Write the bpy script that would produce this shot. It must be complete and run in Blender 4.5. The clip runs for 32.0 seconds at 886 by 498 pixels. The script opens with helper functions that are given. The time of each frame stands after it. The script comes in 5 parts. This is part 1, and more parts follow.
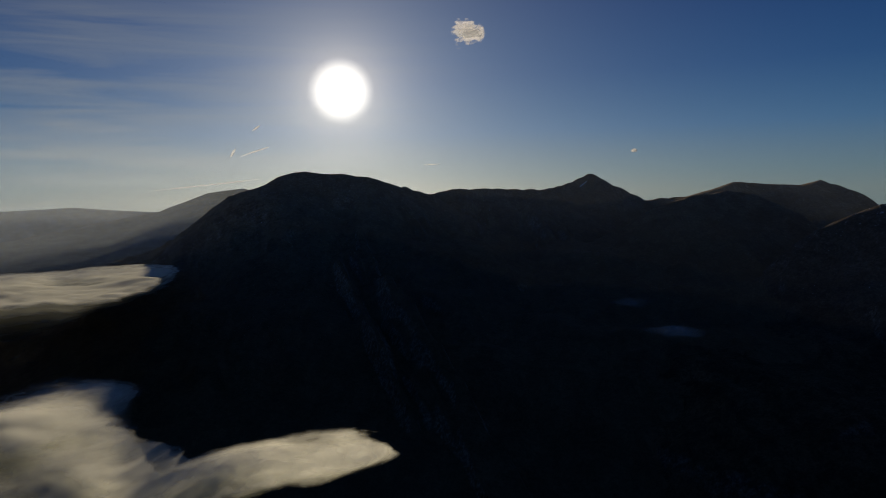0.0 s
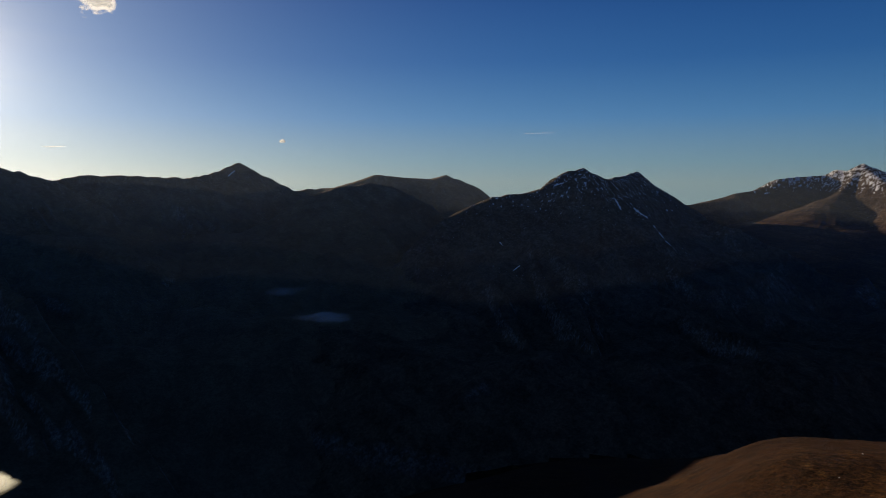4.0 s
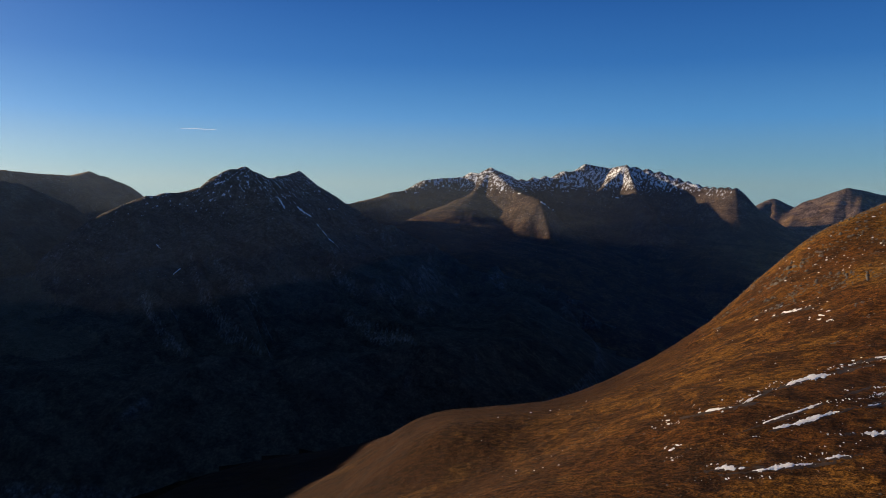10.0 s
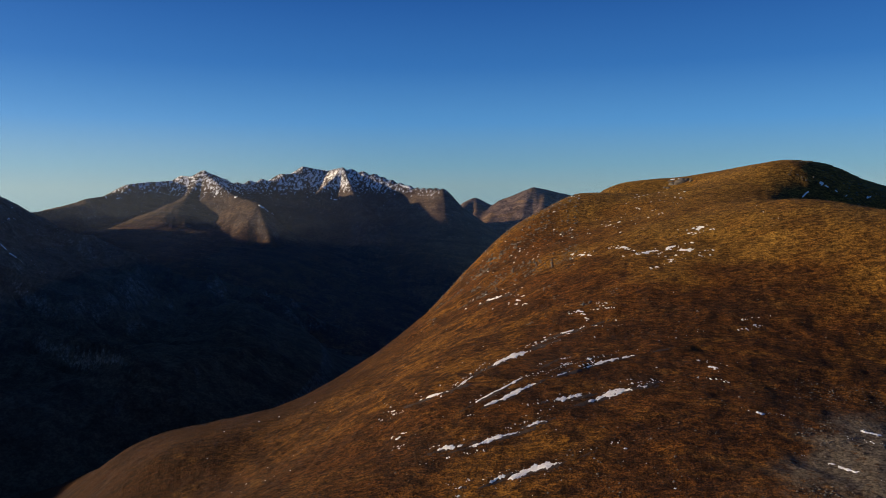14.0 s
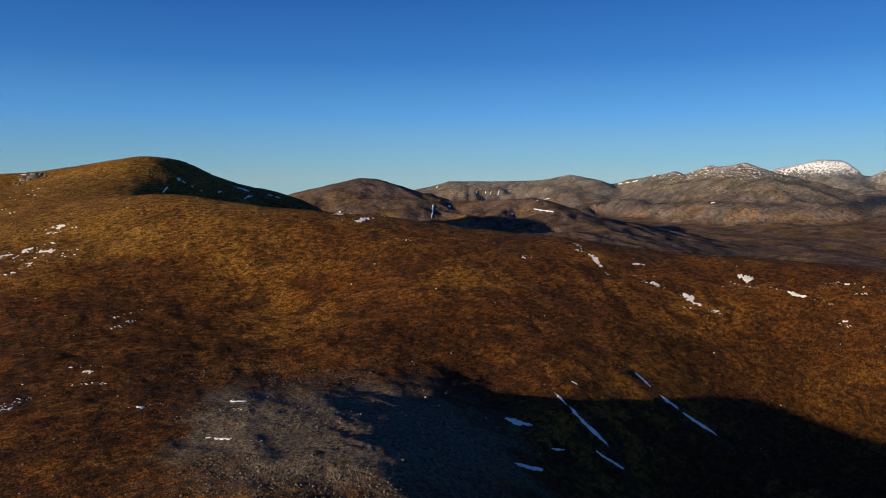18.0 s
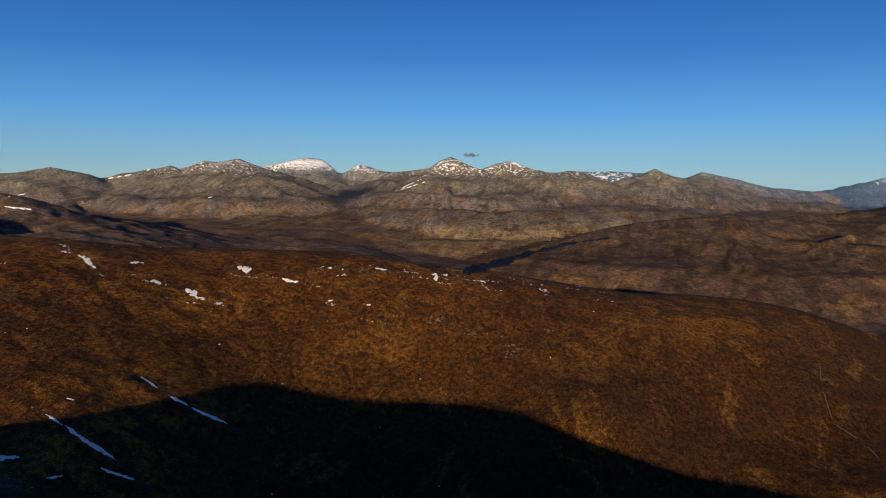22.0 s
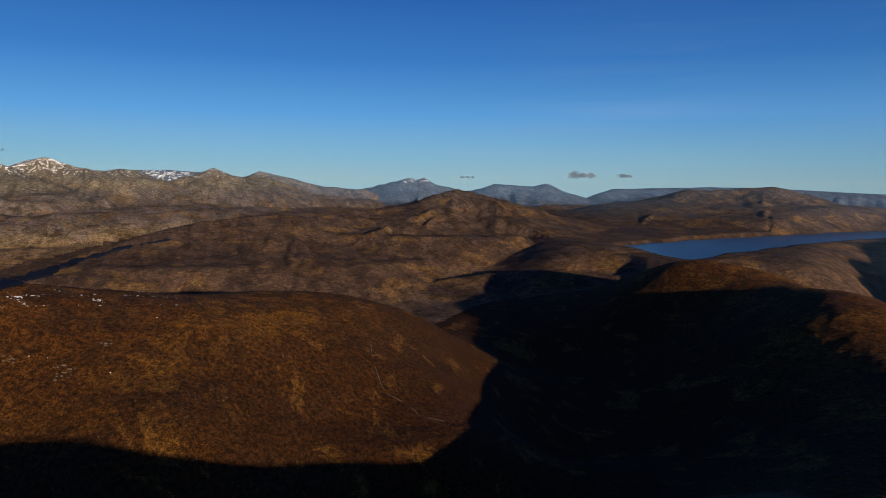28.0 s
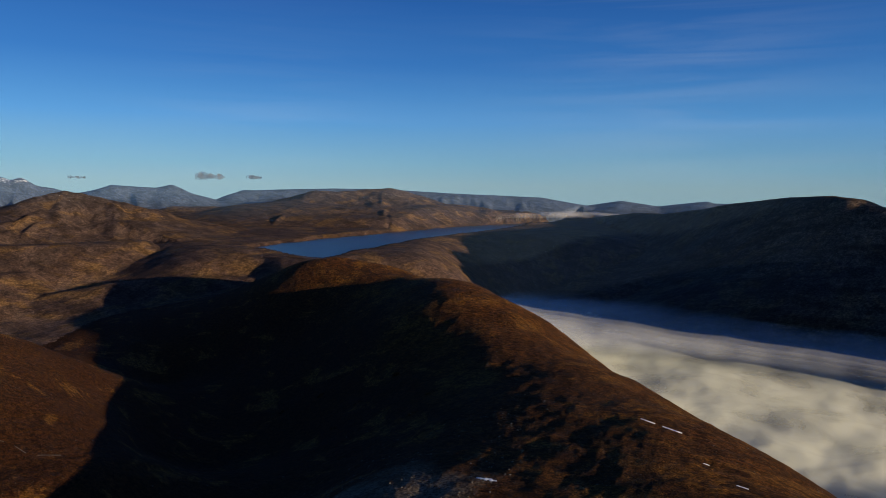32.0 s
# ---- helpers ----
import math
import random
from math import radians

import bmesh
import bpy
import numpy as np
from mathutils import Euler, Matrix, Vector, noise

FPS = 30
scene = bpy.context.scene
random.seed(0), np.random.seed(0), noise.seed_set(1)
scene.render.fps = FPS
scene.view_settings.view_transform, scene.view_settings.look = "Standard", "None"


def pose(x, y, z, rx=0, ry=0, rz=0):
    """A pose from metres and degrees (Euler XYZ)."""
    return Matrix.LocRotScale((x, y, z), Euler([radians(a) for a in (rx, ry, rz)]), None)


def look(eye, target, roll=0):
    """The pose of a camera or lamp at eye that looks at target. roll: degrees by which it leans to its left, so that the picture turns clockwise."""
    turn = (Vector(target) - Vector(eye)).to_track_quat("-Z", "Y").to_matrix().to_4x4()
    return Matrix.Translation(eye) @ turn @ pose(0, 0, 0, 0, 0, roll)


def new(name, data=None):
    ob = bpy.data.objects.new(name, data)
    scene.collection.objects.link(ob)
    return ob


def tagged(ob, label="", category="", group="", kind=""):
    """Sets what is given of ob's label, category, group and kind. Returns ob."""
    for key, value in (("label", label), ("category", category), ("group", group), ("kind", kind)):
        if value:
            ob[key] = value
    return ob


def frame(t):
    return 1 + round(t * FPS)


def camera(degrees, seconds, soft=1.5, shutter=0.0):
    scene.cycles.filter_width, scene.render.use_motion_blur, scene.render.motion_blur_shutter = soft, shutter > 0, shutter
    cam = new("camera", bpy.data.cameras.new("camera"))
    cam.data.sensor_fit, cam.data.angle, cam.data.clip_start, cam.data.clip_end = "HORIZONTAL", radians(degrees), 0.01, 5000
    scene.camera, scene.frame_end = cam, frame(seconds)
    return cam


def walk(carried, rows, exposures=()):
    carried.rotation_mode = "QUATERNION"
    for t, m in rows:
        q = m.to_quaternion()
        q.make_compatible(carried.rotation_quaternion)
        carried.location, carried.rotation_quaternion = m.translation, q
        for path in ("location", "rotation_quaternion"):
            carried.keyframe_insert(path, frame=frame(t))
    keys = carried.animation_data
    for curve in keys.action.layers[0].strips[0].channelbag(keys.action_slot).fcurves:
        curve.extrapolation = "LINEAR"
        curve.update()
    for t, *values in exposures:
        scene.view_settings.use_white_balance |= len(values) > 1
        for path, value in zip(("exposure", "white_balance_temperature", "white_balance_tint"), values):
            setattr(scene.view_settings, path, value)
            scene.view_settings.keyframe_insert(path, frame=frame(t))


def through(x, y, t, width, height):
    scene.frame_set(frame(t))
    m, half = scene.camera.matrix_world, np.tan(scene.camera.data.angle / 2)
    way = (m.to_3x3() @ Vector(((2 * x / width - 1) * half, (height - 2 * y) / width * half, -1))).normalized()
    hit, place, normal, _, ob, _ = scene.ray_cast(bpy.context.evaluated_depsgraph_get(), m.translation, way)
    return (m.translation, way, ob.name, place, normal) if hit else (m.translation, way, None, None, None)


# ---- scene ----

EYE = Vector((0.0, 0.0, 850.0))


def way(bearing, rise):
    """Unit vector for a bearing (clockwise from +y) and an angle above the level, in degrees."""
    a, e = radians(bearing), radians(rise)
    return Vector((math.cos(e) * math.sin(a), math.cos(e) * math.cos(a), math.sin(e)))


PATH = [  # seconds, bearing, tilt, lean in degrees
    (0.0, -0.0, -4.32, -1.16), (0.5, 5.3, -4.56, -1.2), (1.0, 11.96, -4.81, -1.04), (1.5, 16.8, -4.98, -0.88),
    (2.0, 19.9, -5.14, -0.64), (2.5, 21.86, -5.25, -0.41), (3.0, 23.74, -5.3, -0.28), (3.5, 25.81, -5.36, -0.11),
    (5.5, 34.3, -5.42, -0.17), (6.0, 36.68, -5.41, -0.13), (6.5, 39.2, -5.44, -0.11), (7.0, 42.09, -5.41, -0.06),
    (7.5, 44.59, -5.44, -0.04), (8.0, 47.04, -5.44, 0.23), (8.5, 49.02, -5.44, 0.41), (9.0, 50.97, -5.4, 0.54),
    (9.5, 52.75, -5.39, 0.57), (10.0, 54.66, -5.36, 0.57), (10.5, 56.43, -5.29, 0.57), (11.0, 58.43, -5.26, 0.58),
    (11.5, 60.32, -5.21, 0.47), (12.0, 62.75, -5.15, 0.43), (12.5, 65.5, -5.14, 0.28), (13.0, 69.04, -5.12, 0.1),
    (13.5, 72.85, -5.09, 0.02), (15.5, 93.8, -5.2, -0.42), (16.0, 100.97, -5.29, -0.27), (16.5, 108.07, -5.35, -0.16),
    (17.0, 114.83, -5.42, 0.04), (17.5, 120.49, -5.47, -0.08), (18.0, 125.56, -5.53, -0.17), (18.5, 130.41, -5.6, -0.18),
    (19.0, 135.68, -5.65, -0.11), (19.5, 140.56, -5.7, -0.04), (20.0, 145.52, -5.77, 0.06), (20.5, 149.92, -5.81, 0.12),
    (21.0, 155.03, -5.84, 0.17), (21.5, 159.78, -5.87, 0.27), (22.0, 164.72, -5.84, 0.48), (22.5, 168.9, -5.82, 0.48),
    (23.0, 172.38, -5.77, 0.46), (23.5, 175.12, -5.79, 0.47), (24.0, 178.09, -5.77, 0.44), (24.5, 181.03, -5.78, 0.49),
    (25.0, 184.07, -5.75, 0.51), (25.5, 186.78, -5.73, 0.49), (27.5, 196.27, -5.65, 0.68), (28.0, 199.26, -5.59, 0.61),
    (28.5, 202.29, -5.53, 0.65), (29.0, 205.91, -5.47, 0.61), (29.5, 208.99, -5.44, 0.58), (30.0, 211.96, -5.4, 0.68),
    (30.5, 214.86, -5.34, 0.66), (31.0, 218.86, -5.27, 0.75), (31.5, 223.44, -5.22, 0.71), (32.0, 228.52, -5.12, 0.81),
]

cam = camera(64.2, 32.0, soft=0.6)
walk(cam, [(t, look(EYE, EYE + way(b, p), r)) for t, b, p, r in PATH],
     [(0, -1.1), (1, -1.0), (2, -0.72), (3.5, -0.36), (6, 0.25), (8, 0.45), (13, 0.48), (16, 0.62), (19, 0.62), (25, 0.38), (32, 0.48)])

# ---- light ----
SUN_BEARING, SUN_RISE = -7.88, 8.34
world = bpy.data.worlds.new("sky")
scene.world = world
scene.cycles.transparent_max_bounces = 32
world.use_nodes = True
nt = world.node_tree
nt.nodes.clear()


def wnode(kind, **settings):
    n = nt.nodes.new(kind)
    for key, value in settings.items():
        if key == "op":
            n.operation = value
        else:
            n.inputs[key].default_value = value
    return n


def wmath(op, a, b=None):
    n = nt.nodes.new("ShaderNodeMath")
    n.operation = op
    for k, v in enumerate((a, b)):
        if v is None:
            continue
        if isinstance(v, (int, float)):
            n.inputs[k].default_value = v
        else:
            nt.links.new(v, n.inputs[k])
    return n.outputs[0]


def wramp(value, stops):
    n = nt.nodes.new("ShaderNodeValToRGB")
    while len(n.color_ramp.elements) < len(stops):
        n.color_ramp.elements.new(0.5)
    for e, (at, col) in zip(n.color_ramp.elements, stops):
        e.position, e.color = at, (*col, 1)
    nt.links.new(value, n.inputs[0])
    return n.outputs[0]


def wmix(kind, fac, a, b):
    n = nt.nodes.new("ShaderNodeMix")
    n.data_type, n.blend_type = "RGBA", kind
    for k, v in ((0, fac), (6, a), (7, b)):
        if isinstance(v, (int, float)):
            n.inputs[k].default_value = v
        elif isinstance(v, tuple):
            n.inputs[k].default_value = (*v, 1)
        else:
            nt.links.new(v, n.inputs[k])
    return n.outputs[2]


w_out = nt.nodes.new("ShaderNodeOutputWorld")
w_bg = nt.nodes.new("ShaderNodeBackground")
w_sky = nt.nodes.new("ShaderNodeTexSky")
w_sky.sky_type = "NISHITA"
w_sky.sun_disc = False
w_sky.sun_elevation = radians(SUN_RISE)
w_sky.sun_rotation = radians(SUN_BEARING)
w_sky.altitude = 850
w_sky.air_density, w_sky.dust_density, w_sky.ozone_density = 1.0, 0.2, 4.0
w_co = nt.nodes.new("ShaderNodeTexCoord")
w_xyz = nt.nodes.new("ShaderNodeSeparateXYZ")
nt.links.new(w_co.outputs["Generated"], w_xyz.inputs[0])
rise = w_xyz.outputs[2]
# clear winter air: deep blue above, pale along the horizon
clear = wramp(wmath("MULTIPLY", rise, 1.6), [(0.0, (0.34, 0.53, 0.58)), (0.045, (0.24, 0.49, 0.65)), (0.14, (0.115, 0.38, 0.78)), (0.26, (0.045, 0.215, 0.60)), (0.42, (0.018, 0.115, 0.43)), (1.0, (0.006, 0.034, 0.14))])
w_dot = nt.nodes.new("ShaderNodeVectorMath")
w_dot.operation = "DOT_PRODUCT"
nt.links.new(w_co.outputs["Generated"], w_dot.inputs[0])
w_dot.inputs[1].default_value = way(SUN_BEARING, SUN_RISE)
# the air scatters most towards and away from the sun
clear = wmix("MULTIPLY", 1.0, clear, wmath("ADD", 0.92, wmath("MULTIPLY", wmath("MULTIPLY", w_dot.outputs[1], w_dot.outputs[1]), 0.25)))
sky_rgb = wmix("MIX", 0.85, wmix("MULTIPLY", 1.0, w_sky.outputs[0], (0.055, 0.07, 0.10)), clear)
# glow of the low sun in the haze
off = wmath("MULTIPLY", wmath("ARCCOSINE", wmath("MINIMUM", w_dot.outputs[1], 1.0)), 57.2958)
low_glow = wmath("MULTIPLY", wmath("POWER", 2.718, wmath("MULTIPLY", wmath("MAXIMUM", rise, 0.0), -13.0)), wmath("MULTIPLY", wmath("POWER", 2.718, wmath("MULTIPLY", off, -0.075)), 1.6))
broad = wmath("MULTIPLY", wmath("POWER", 2.718, wmath("MULTIPLY", off, -0.10)), 0.75)
sky_rgb = wmix("ADD", 1.0, sky_rgb, wmix("MULTIPLY", 1.0, broad, (1.0, 1.10, 1.08)))
halo = wmath("ADD", low_glow, wmath("MULTIPLY", wmath("POWER", 2.718, wmath("MULTIPLY", off, -0.42)), 1.6))
sky_rgb = wmix("ADD", 1.0, sky_rgb, wmix("MULTIPLY", 1.0, halo, (1.45, 1.12, 0.72)))
disc = wmath("MULTIPLY", wmath("POWER", wmath("MAXIMUM", wmath("SUBTRACT", 1.0, wmath("MULTIPLY", off, 0.37)), 0.0), 1.5), 11.0)
sky_rgb = wmix("ADD", 1.0, sky_rgb, wmix("MULTIPLY", 1.0, disc, (1.0, 0.95, 0.85)))
# thin streaks of high cloud
w_map = nt.nodes.new("ShaderNodeMapping")
w_map.inputs["Scale"].default_value = (2.6, 2.6, 42.0)
w_map.inputs["Rotation"].default_value = (0.06, 0.05, 0.4)
nt.links.new(w_co.outputs["Generated"], w_map.inputs["Vector"])
w_cir = nt.nodes.new("ShaderNodeTexNoise")
w_cir.inputs["Scale"].default_value, w_cir.inputs["Detail"].default_value, w_cir.inputs["Roughness"].default_value, w_cir.inputs["Distortion"].default_value = 1.0, 5.0, 0.55, 0.5
nt.links.new(w_map.outputs[0], w_cir.inputs["Vector"])


def sky_patch(bearing, rise_at, reach, strength):
    """A stretch of sky about a direction, fading out over so many degrees."""
    n = nt.nodes.new("ShaderNodeVectorMath")
    n.operation = "DOT_PRODUCT"
    nt.links.new(w_co.outputs["Generated"], n.inputs[0])
    n.inputs[1].default_value = way(bearing, rise_at)
    # 1 - cos grows with the square of the angle
    spread = 1 - math.cos(radians(reach))
    return wmath("MULTIPLY", wmath("POWER", 2.718, wmath("MULTIPLY", wmath("SUBTRACT", 1.0, n.outputs[1]), -1 / spread)), strength)


streaks = wmath("MINIMUM", wmath("MAXIMUM", wmath("MULTIPLY", wmath("SUBTRACT", w_cir.outputs["Fac"], 0.40), 3.4), 0.0), 1.0)
patches = wmath("ADD", wmath("ADD", sky_patch(-26, 5, 11, 0.62), sky_patch(-9, 5, 9, 0.22)), wmath("ADD", sky_patch(246, 5, 13, 0.09), sky_patch(215, 1.5, 9, 0.08)))
cirrus = wmath("MULTIPLY", streaks, patches)
sky_rgb = wmix("MIX", cirrus, sky_rgb, wmix("ADD", 1.0, (0.72, 0.78, 0.82), wmix("MULTIPLY", 1.0, halo, (2.2, 2.1, 1.8))))
nt.links.new(sky_rgb, w_bg.inputs[0])
w_bg.inputs["Strength"].default_value = 0.62
nt.links.new(w_bg.outputs[0], w_out.inputs[0])

sun_data = bpy.data.lights.new("sun", "SUN")
sun_data.energy, sun_data.angle, sun_data.color = 5.0, radians(0.53), (1.0, 0.78, 0.52)
sun = new("sun", sun_data)
sun.matrix_world = look(way(SUN_BEARING, SUN_RISE) * 3000, (0, 0, 0))


# ---- materials ----
class Nodes:
    """A material's node tree with short calls for what is used here."""

    def __init__(self, name):
        self.mat = bpy.data.materials.new(name)
        self.mat.use_nodes = True
        self.t = self.mat.node_tree
        self.bsdf = self.t.nodes["Principled BSDF"]
        self.out = self.t.nodes["Material Output"]
        self.pos = self.t.nodes.new("ShaderNodeNewGeometry")

    def put(self, socket, v):
        if isinstance(v, tuple):
            socket.default_value = (*v, 1) if len(v) == 3 and len(socket.default_value) == 4 else v
        elif isinstance(v, (int, float)):
            socket.default_value = v
        else:
            self.t.links.new(v, socket)

    def math(self, op, a, b=0.0, clamp=False):
        n = self.t.nodes.new("ShaderNodeMath")
        n.operation, n.use_clamp = op, clamp
        self.put(n.inputs[0], a)
        self.put(n.inputs[1], b)
        return n.outputs[0]

    def place(self, scale, turn=0.0):
        m = self.t.nodes.new("ShaderNodeMapping")
        m.inputs["Scale"].default_value = scale
        m.inputs["Rotation"].default_value = (0, 0, turn)
        self.t.links.new(self.pos.outputs["Position"], m.inputs["Vector"])
        return m.outputs[0]

    def noise(self, size, detail=4.0, rough=0.55, stretch=(1, 1, 1), turn=0.0, warp=0.0):
        n = self.t.nodes.new("ShaderNodeTexNoise")
        n.inputs["Scale"].default_value = 1.0
        n.inputs["Detail"].default_value, n.inputs["Roughness"].default_value, n.inputs["Distortion"].default_value = detail, rough, warp
        self.t.links.new(self.place(tuple(k / size for k in stretch), turn), n.inputs["Vector"])
        return n.outputs["Fac"]

    def ramp(self, v, lo, hi):
        n = self.t.nodes.new("ShaderNodeMapRange")
        n.interpolation_type = "SMOOTHSTEP"
        self.put(n.inputs[0], v)
        self.put(n.inputs[1], lo)
        self.put(n.inputs[2], hi)
        return n.outputs[0]

    def mix(self, f, a, b, kind="MIX"):
        n = self.t.nodes.new("ShaderNodeMix")
        n.data_type, n.blend_type = "RGBA", kind
        self.put(n.inputs[0], f)
        self.put(n.inputs[6], a)
        self.put(n.inputs[7], b)
        return n.outputs[2]

    def axis(self, output, k):
        n = self.t.nodes.new("ShaderNodeSeparateXYZ")
        self.t.links.new(self.pos.outputs[output], n.inputs[0])
        return n.outputs[k]

    def bump(self, height, distance, strength=1.0, under=None):
        n = self.t.nodes.new("ShaderNodeBump")
        n.inputs["Strength"].default_value, n.inputs["Distance"].default_value = strength, distance
        self.put(n.inputs["Height"], height)
        if under is not None:
            self.t.links.new(under, n.inputs["Normal"])
        return n.outputs[0]


def moorland():
    """Winter hill grass, heather and peat with scree, grey gravel on the knolls and bare rock where it is steep."""
    m = Nodes("moorland")
    big, mid = m.noise(150, 3, 0.5, warp=0.6), m.noise(34, 6, 0.66, (1, 1, 0.6), warp=0.9)
    streak = m.noise(15, 6, 0.7, (1.0, 0.24, 0.6), 0.55, 0.6)
    grass, rust, heath = (0.186, 0.088, 0.0135), (0.104, 0.0415, 0.0078), (0.047, 0.0200, 0.0060)
    height = m.ramp(m.math("ADD", m.axis("Position", 2), m.math("MULTIPLY", big, 130)), 800, 905)
    col = m.mix(m.math("MAXIMUM", m.ramp(big, 0.46, 0.62), height), rust, m.mix(height, grass, (0.205, 0.120, 0.025)))
    col = m.mix(m.math("MULTIPLY", m.ramp(mid, 0.45, 0.57), m.math("SUBTRACT", 0.9, m.math("MULTIPLY", height, 0.6))), col, heath)
    col = m.mix(m.math("MULTIPLY", m.ramp(streak, 0.50, 0.64), 0.4), col, heath)
    col = m.mix(m.math("MULTIPLY", m.ramp(m.noise(21, 6, 0.66, (1, 0.42, 1), -0.35, 0.5), 0.54, 0.66), 0.5), col, (0.205, 0.102, 0.020))
    col = m.mix(m.math("MULTIPLY", m.ramp(m.noise(6, 5, 0.7), 0.55, 0.64), 0.45), col, (0.022, 0.010, 0.004))
    # lower slopes redder, and darkened in colour for the dim grazing light there
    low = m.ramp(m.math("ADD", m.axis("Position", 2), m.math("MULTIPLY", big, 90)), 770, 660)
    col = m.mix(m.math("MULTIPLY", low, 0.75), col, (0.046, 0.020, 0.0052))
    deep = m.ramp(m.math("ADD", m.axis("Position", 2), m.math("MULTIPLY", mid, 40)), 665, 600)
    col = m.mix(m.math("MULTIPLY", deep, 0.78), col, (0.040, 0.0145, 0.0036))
    ochre = m.math("MULTIPLY", m.ramp(m.noise(48, 5, 0.62, (1, 0.5, 1), 0.9, 0.7), 0.55, 0.64), low)
    col = m.mix(m.math("MULTIPLY", ochre, 0.75), col, (0.150, 0.078, 0.017))
    tufts = m.mix(m.ramp(m.noise(1.3, 4, 0.8), 0.40, 0.60), (0.34, 0.32, 0.30), (1.65, 1.6, 1.55))
    col = m.mix(1.0, col, tufts, "MULTIPLY")
    clumps = m.mix(m.ramp(m.noise(4.2, 4, 0.7, (1, 0.6, 1), 0.4), 0.38, 0.62), (0.48, 0.46, 0.44), (1.44, 1.44, 1.46))
    col = m.mix(1.0, col, clumps, "MULTIPLY")
    pale = m.math("MULTIPLY", m.ramp(m.noise(0.9, 3, 0.8), 0.63, 0.70), m.ramp(m.noise(65, 4, 0.6), 0.46, 0.60))
    col = m.mix(m.math("MULTIPLY", pale, 0.8), col, (0.26, 0.20, 0.12))
    # soft shade at the foot of the sunny slope, put into the colour
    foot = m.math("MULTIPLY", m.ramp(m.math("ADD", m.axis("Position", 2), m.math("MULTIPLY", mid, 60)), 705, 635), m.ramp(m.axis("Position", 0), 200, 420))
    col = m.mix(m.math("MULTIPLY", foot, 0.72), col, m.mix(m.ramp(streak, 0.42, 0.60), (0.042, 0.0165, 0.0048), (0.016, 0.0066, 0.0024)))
    steep = m.ramp(m.axis("Normal", 2), 0.80, 0.66)
    stones = m.ramp(m.noise(7, 5, 0.7), 0.58, 0.66)
    scree = m.math("MULTIPLY", m.ramp(m.noise(85, 4, 0.6), 0.50, 0.64), m.ramp(m.noise(1.9, 4, 0.75), 0.60, 0.66))
    rock = m.mix(m.ramp(m.noise(2.4, 6, 0.75), 0.35, 0.66), (0.05, 0.042, 0.036), (0.24, 0.205, 0.165))
    bare = m.math("MAXIMUM", m.math("MULTIPLY", steep, stones), scree)
    for x, y, wide in ((335, -180, 95), (-290, -325, 60)):
        dx, dy = m.math("SUBTRACT", m.axis("Position", 0), x), m.math("SUBTRACT", m.axis("Position", 1), y)
        away = m.math("SQRT", m.math("ADD", m.math("MULTIPLY", dx, dx), m.math("MULTIPLY", dy, dy)))
        away = m.math("ADD", away, m.math("MULTIPLY", m.math("SUBTRACT", m.noise(55, 5, 0.65), 0.5), 190))
        bare = m.math("MAXIMUM", bare, m.math("MULTIPLY", m.ramp(away, wide + 30, wide - 30), m.ramp(m.noise(4.5, 5, 0.72), 0.28, 0.48)))
    col = m.mix(m.math("MULTIPLY", bare, m.math("SUBTRACT", 1.0, m.math("MULTIPLY", foot, 0.8))), col, rock)
    col = m.mix(1.0, col, (1.03, 0.98, 0.86), "MULTIPLY")
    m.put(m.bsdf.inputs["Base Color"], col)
    m.bsdf.inputs["Roughness"].default_value = 0.95
    m.bsdf.inputs["Specular IOR Level"].default_value = 0.12
    lumps = m.bump(m.noise(11, 6, 0.70), 3.6, 1.0)
    m.put(m.bsdf.inputs["Normal"], m.bump(m.noise(1.7, 5, 0.75), 1.0, 1.0, lumps))
    return m.mat


